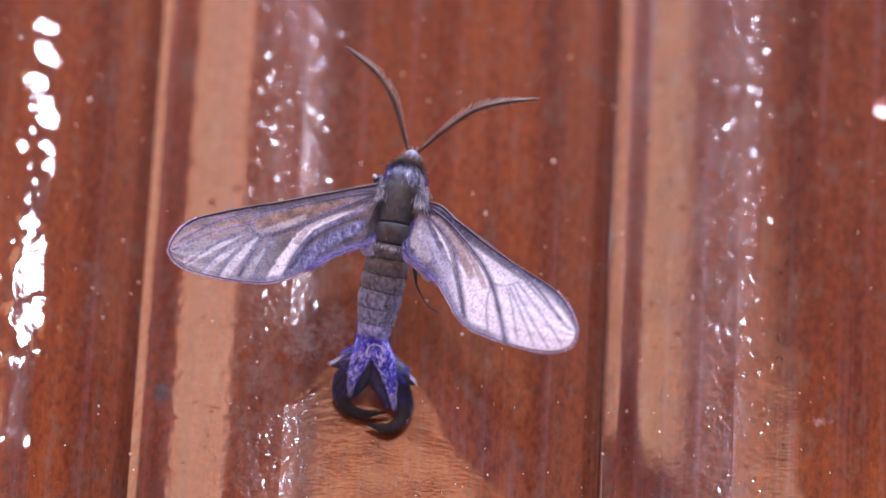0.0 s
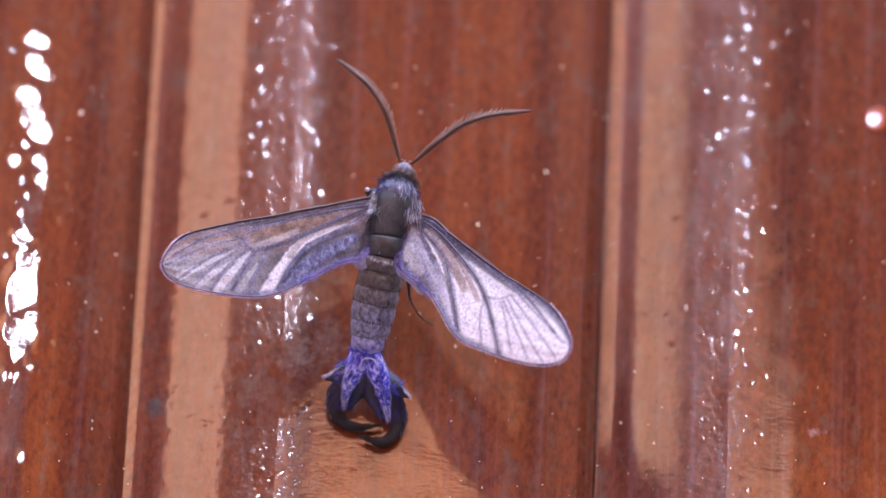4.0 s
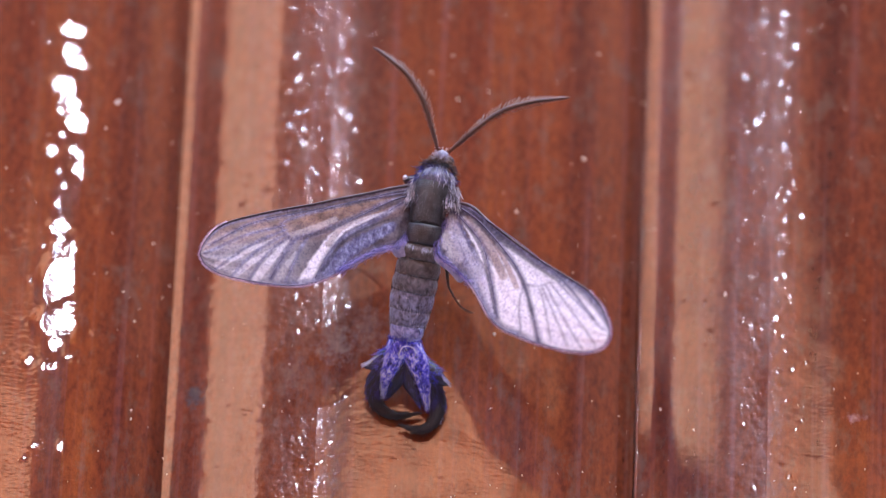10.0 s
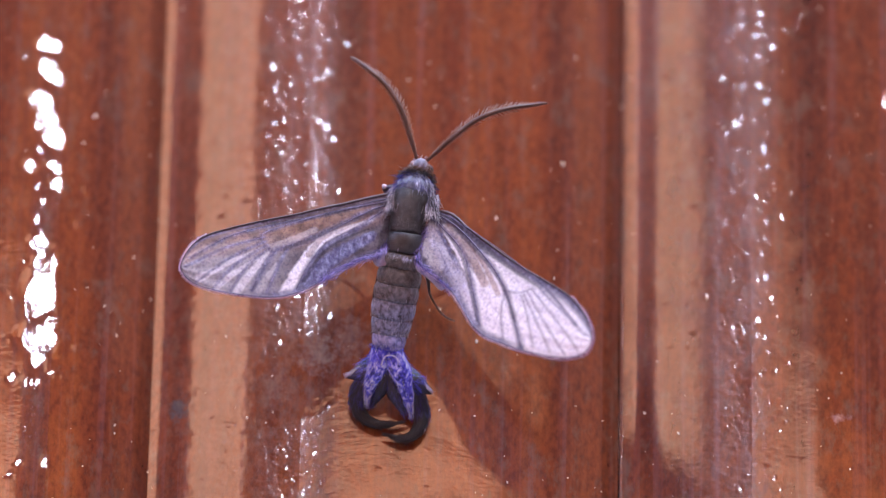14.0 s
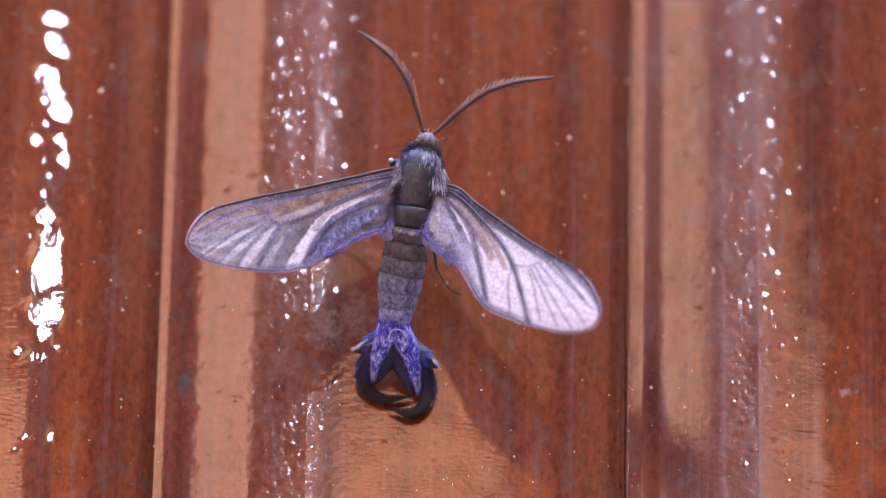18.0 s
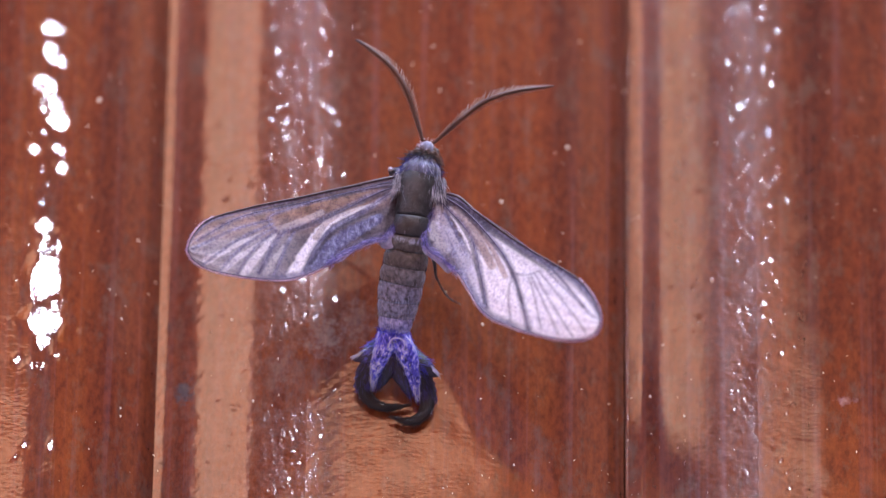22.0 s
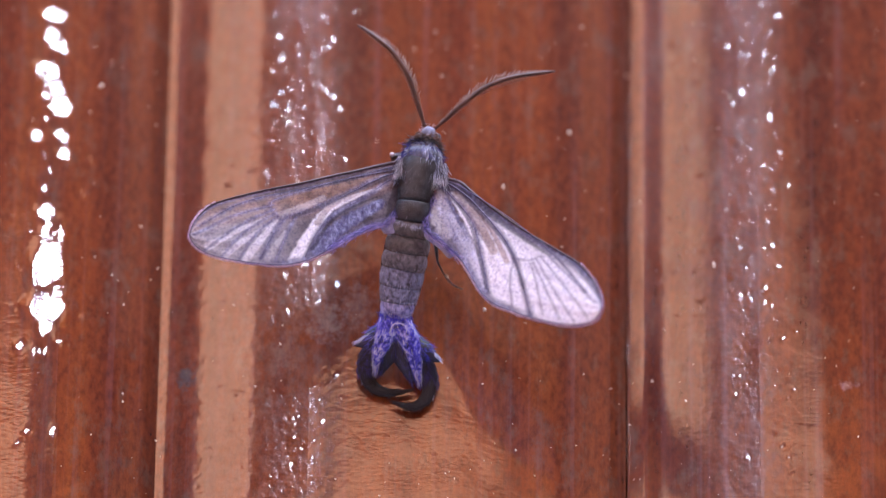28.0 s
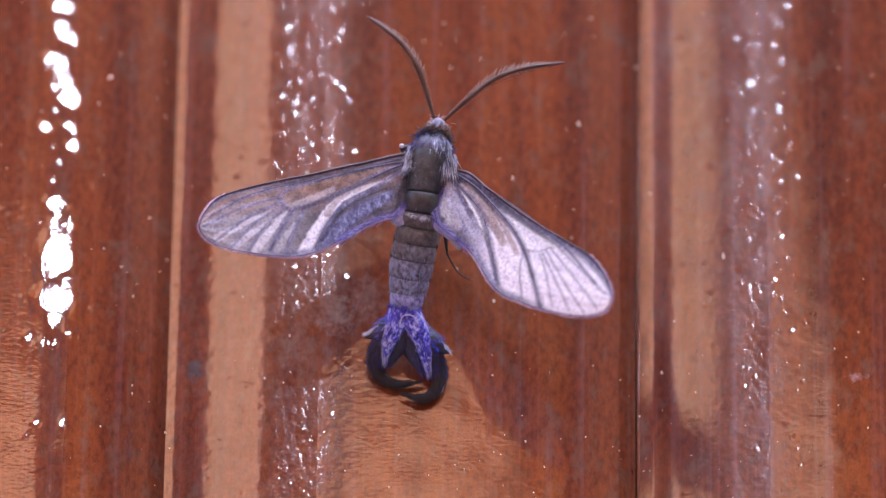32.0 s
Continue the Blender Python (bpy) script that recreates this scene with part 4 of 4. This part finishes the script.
    # Abdomen
    stations = [(-0.8, -2.3, 9.2, 1.55), (-1.0, -4.0, 8.9, 1.6), (-1.2, -5.2, 8.7, 1.75), (-1.4, -6.6, 8.4, 1.85), (-1.65, -8.0, 8.1, 1.85), (-1.85, -9.5, 7.7, 1.75), (-2.0, -10.9, 7.4, 1.48), (-2.2, -12.1, 7.1, 1.25), (-2.3, -13.2, 7.0, 1.15)]
    stations = [(*droop(*s[:3]), s[3]) for s in stations]
    tones = [CHITIN, SCALES, SCALES, SCALESMID, SCALES2, SCALES2, SCALES3, TUFT]
    for a, b, tone in zip(stations, stations[1:], tones):
        barrel("abdomen_segment", a[:3], (b[0], b[1] - 0.12, b[2]), (a[3], b[3]), tone, moth, 1.06, "blue-haired segment" if tone is TUFT else "", 0.87)
    for s in stations[1:-1]:
        barrel("segment_joint", (s[0] + 0.02, s[1] + 0.12, s[2]), (s[0] - 0.02, s[1] - 0.12, s[2]), (s[3] * 1.03, s[3] * 1.03), HAIR, moth, 1.0, "dark joint between two segments", 0.9)
    ax = [at(*s[:3]) for s in stations]
    rr = [s[3] * 1.02 for s in stations]
    fur("pale_ring", ax[1:3], rr[1:3], 170, 0.4, 0.013, BLUEWHITE, moth, rnd, 4.0, span=(0.0, 0.22), label="narrow ring of pale scales")
    fur("abdomen_down", ax, rr, 700, 0.3, 0.016, HAIR, moth, rnd, 2.2, label="short dark down")
    fur("pale_down", ax, rr, 60, 0.3, 0.012, PALEHAIR, moth, rnd, 2.4, span=(0.5, 1.0), label="pale violet down")
    for k in range(1, 8):
        fur("segment_fringe", ax[k - 1:k + 1], rr[k - 1:k + 1], (10, 10, 10, 26, 40, 70, 110)[k - 1], 0.3, 0.014, BLUEWHITE if k > 4 else PALEHAIR, moth, rnd, 5.0, span=(0.72, 0.98), label="pale scale fringe of a segment")
    fur("blue_down", ax, rr, 500, 0.5, 0.022, BLUEHAIR, moth, rnd, 2.0, span=(0.84, 1.0), label="blue hairs")
    # Tail: two blue-white bands that spread, dark inner flaps, pointed spurs and black curved brushes
    for band, flap, spur, brush in (
            ([(-2.6, -12.9, 7.5), (-3.0, -14.2, 7.7), (-3.6, -15.8, 7.4), (-3.9, -17.4, 6.9)], [(-2.3, -13.9, 7.0), (-2.75, -15.5, 6.9), (-3.5, -17.5, 6.5)],
             [(-2.9, -13.9, 7.2), (-4.3, -14.6, 7.2), (-5.55, -14.95, 7.0)], [(-3.5, -14.5, 6.9), (-4.6, -16.5, 6.7), (-4.3, -18.2, 6.3), (-2.9, -18.95, 6.0), (-1.0, -18.5, 5.6)]),
            ([(-1.8, -13.1, 7.5), (-1.0, -14.7, 7.7), (-0.4, -16.6, 7.4), (0.0, -18.6, 6.8)], [(-1.8, -14.2, 7.0), (-1.4, -15.9, 6.9), (-0.6, -18.2, 6.5)],
             [(-1.0, -14.8, 7.2), (0.4, -15.6, 7.2), (1.65, -16.35, 7.0)], [(-0.2, -15.6, 6.9), (0.75, -17.8, 6.6), (0.55, -19.5, 6.2), (-0.6, -20.25, 6.0), (-2.1, -19.7, 5.6)])):
        band, flap, spur, brush = ([droop(*p) for p in pts] for pts in (band, flap, spur, brush))
        bm = bmesh.new()
        br_r = [1.05, 0.85, 0.58, 0.16]
        spline_tube(bm, band, br_r, 22, 14, 0.8)
        tuft = part("tail_tuft", bm, TUFT, moth, "blue tuft flecked with white hair")
        la = [at(*p) for p in band]
        fur("blue_hair", la, br_r, 420, 0.6, 0.014, BLUEHAIR, tuft, rnd, 6.0, label="blue hair")
        fur("white_hair", la, br_r, 520, 0.6, 0.014, BLUEWHITE, tuft, rnd, 6.0, label="white hair", patchy=1.5)
        for side in (-0.75, 0.75):
            rim = [at(x + side * r, z, h + 0.35) for (x, z, h), r in zip(band, br_r)]
            fur("edge_hair", rim, [0.1, 0.12, 0.1, 0.04], 150, 0.5, 0.013, BLUEWHITE, tuft, rnd, 8.0, label="white hair along the edge")
        bm = bmesh.new()
        spline_tube(bm, flap, [0.7, 0.95, 0.2], 14, 12, 0.45)
        part("inner_flap", bm, DARKVIOLET, tuft, "dark inner flap")
        fur("flap_hair", [at(*p) for p in flap], [0.62, 0.85, 0.18], 260, 0.5, 0.014, NIGHTBLUE, tuft, rnd, 5.0, label="dark blue hair on the flap")
        bm = bmesh.new()
        spline_tube(bm, spur, [1.25, 0.95, 0.16], 14, 10, 0.5)
        sp = part("side_spur", bm, DARKVIOLET, tuft, "pointed dark side spur with a white edge")
        edge = [at(x, z + w, h + 0.25) for (x, z, h), w in zip(spur, (0.75, 0.42, 0.05))]
        bm = bmesh.new()
        tube(bm, [edge[0].lerp(edge[1], k / 4) for k in range(4)] + [edge[1].lerp(edge[2], k / 4) for k in range(5)], [0.06, 0.09, 0.11, 0.11, 0.11, 0.10, 0.09, 0.07, 0.03], 8)
        part("spur_edge", bm, BLUEWHITE, tuft, "white edge of the spur")
        fur("spur_hair", edge, [0.22, 0.2, 0.1], 340, 0.4, 0.014, BLUEWHITE, sp, rnd, 5.0, span=(0.1, 1.0), label="white hair along the edge")
        fur("spur_blue_hair", [at(*p) for p in spur], [1.15, 0.8, 0.08], 200, 0.5, 0.016, BLUEHAIR, sp, rnd, 3.0, span=(0.0, 0.6), label="blue hair")
        bm = bmesh.new()
        spline_tube(bm, brush, [0.82, 0.80, 0.56, 0.36, 0.05], 36, 14, 0.8)
        br = part("tail_brush", bm, HAIR, tuft, "curved black hair brush")
        fur("brush_hair", [at(*p) for p in smooth_line(brush, 14)], [0.82, 0.80, 0.62, 0.48, 0.32, 0.05], 1600, 0.55, 0.012, HAIR, br, rnd, 5.0, label="black hair")
        fur("blue_brush_hair", [at(*p) for p in smooth_line(brush, 14)], [0.82, 0.74, 0.5], 420, 0.5, 0.014, NIGHTBLUE, br, rnd, 4.0, span=(0.0, 0.42), label="dark blue hair")
        away = -0.6 if brush[0][0] < -2 else 0.6
        fur("pale_brush_edge", [at(x + away, z, h + 0.1) for x, z, h in brush[:3]], [0.12, 0.1, 0.04], 110, 0.4, 0.010, BLUEWHITE, br, rnd, 5.0, label="pale hair along the outer edge")
    bm = bmesh.new()
    spline_tube(bm, [droop(*p) for p in [(-2.95, -15.1, 8.3), (-2.6, -14.3, 8.5), (-2.35, -13.75, 8.6), (-1.75, -13.65, 8.6), (-1.3, -14.0, 8.6), (-1.25, -14.8, 8.4)]], [0.02, 0.05, 0.06, 0.06, 0.05, 0.02], 24, 6, 0.6)
    part("chevron", bm, BLUEWHITE, moth, "white chevron of scales where the tufts part")
    build_antenna([(-0.05, 4.6, 9.9), (-0.65, 6.14, 11), (-1.4, 8.04, 12), (-2.2, 9.39, 12.5), (-3.2, 10.47, 13), (-4.1, 11.3, 13), (-5.3, 12.55, 12.5), (-5.91, 13.22, 12)], moth, ((-15, 0.95), (195, 0.6)), rnd)
    build_antenna([(0.85, 4.45, 9.9), (2.02, 5.1, 11), (3.19, 5.78, 12), (4.6, 6.8, 12.5), (6.02, 7.38, 13), (7.7, 7.98, 13), (9.39, 8.58, 12.5), (10.94, 9.12, 12)], moth, ((195, 1.05), (-15, 0.75)), rnd)
    # Legs down to the wall
    build_leg([(0.5, -2.0, 8.8), (1.1, -4.9, 6.5), (1.3, -5.8, 5.0), (2.0, -5.82, 2.5), (2.66, -5.82, 1.0), (3.5, -5.8, 0.15)], [0.25, 0.18, 0.10, 0.07, 0.06, 0.05], moth)
    build_leg([(-1.9, -2.0, 8.4), (-4.0, -1.6, 5.0), (-6.0, -1.2, 2.0), (-7.0, -1.6, 0.6), (-8.0, -2.2, 0.2)], [0.3, 0.22, 0.16, 0.13, 0.09], moth)
    build_leg([(-1.5, 0.6, 8.2), (-3.6, 1.4, 5.0), (-5.4, 1.8, 1.8), (-6.4, 2.0, 0.5), (-7.4, 2.0, 0.2)], [0.3, 0.22, 0.16, 0.13, 0.09], moth)
    build_leg([(0.9, 0.4, 8.2), (3.0, -0.6, 5.0), (4.2, -2.6, 1.8), (4.9, -3.4, 0.5), (5.8, -4.2, 0.15)], [0.3, 0.22, 0.16, 0.13, 0.09], moth)
    build_leg([(-0.8, 2.6, 8.4), (-2.7, 2.4, 8.6), (-2.0, 3.4, 3.0), (-2.2, 3.2, 0.5), (-2.6, 2.8, 0.15)], [0.3, 0.25, 0.16, 0.13, 0.09], moth)
    build_leg([(0.8, 2.4, 8.4), (1.8, 2.0, 7.0), (1.4, 3.2, 3.0), (1.8, 3.0, 0.5), (2.4, 2.6, 0.15)], [0.3, 0.25, 0.16, 0.13, 0.09], moth)
    return moth


def build_dust():
    """Pale specks that stick to the varnish."""
    rnd = random.Random(11)
    bm = bmesh.new()
    spots = [(12.6, 10.1, 0.2), (6.9, 4.4, 0.2), (-24.3, 0.8, 0.15), (-28.1, 13.7, 0.2), (25.1, -2.5, 0.2), (-14.0, -15.0, 0.18), (-6.6, -15.1, 0.15), (5.4, -7.6, 0.2), (-29.0, 11.0, 0.14), (22.7, -15.2, 0.16), (8.2, -20.9, 0.15)]
    for _ in range(420):
        spots.append((rnd.uniform(-44, 44), rnd.uniform(-34, 34), 0.035 + 0.085 * rnd.random() ** 2))
    prof = {-1: board_profile(LEAN_WEST), 1: board_profile(LEAN_EAST)}
    plain = board_profile(LEAN)
    for x, z, r in spots:
        k = math.floor((x + 22.0) / PITCH)
        edge = 22.6 if k not in prof else 22.0
        pts = prof.get(k, plain)
        h = float(np.interp(x + edge - k * PITCH, [p[0] for p in pts], [p[1] for p in pts]))
        m = Matrix.LocRotScale(at(x, z, h + r * 0.2), Euler((rnd.gauss(0, 0.3), rnd.gauss(0, 0.6), rnd.gauss(0, 0.3))), (r * MM * (0.4 + 0.6 * rnd.random()), r * MM * 0.35, r * MM * (0.8 + 0.9 * rnd.random())))
        bmesh.ops.create_icosphere(bm, subdivisions=1, radius=1.0, matrix=m)
    tagged(part("dust", bm, DUST, None), "pale dust specks stuck to the varnished boards", "dust", kind="stuff")


def build_drop():
    """A drop of varnish that dried on a board, lens-shaped."""
    bm = bmesh.new()
    turn = Vector((-math.sin(radians(7.95)), -math.cos(radians(7.95)), -math.sin(radians(0.65)))).to_track_quat("Z", "Y").to_matrix().to_4x4()
    rings = []
    for r, lift in ((0.0, 0.34), (0.3, 0.3390), (0.6, 0.3358), (0.9, 0.3295), (1.1, 0.3235), (1.2, 0.29), (1.25, 0.18), (1.25, -0.3)):
        rings.append([bm.verts.new(Vector((r * MM * math.cos(a), r * MM * math.sin(a), lift * MM))) for a in [math.pi * 2 * k / 32 for k in range(32)]])
    for a, b in zip(rings, rings[1:]):
        for k in range(32):
            bm.faces.new((a[k], b[k], b[(k + 1) % 32], a[(k + 1) % 32]))
    bmesh.ops.remove_doubles(bm, verts=bm.verts, dist=1e-7)
    ob = tagged(part("varnish_drop", bm, DROP, None), "shiny dried drop of red varnish on a board", "drop")
    ob.matrix_world = Matrix.Translation(at(41.4, 16.65, -0.1)) @ turn


build_wall()
build_assumed_yard()
build_lamp()
build_moth()
build_dust()
build_drop()
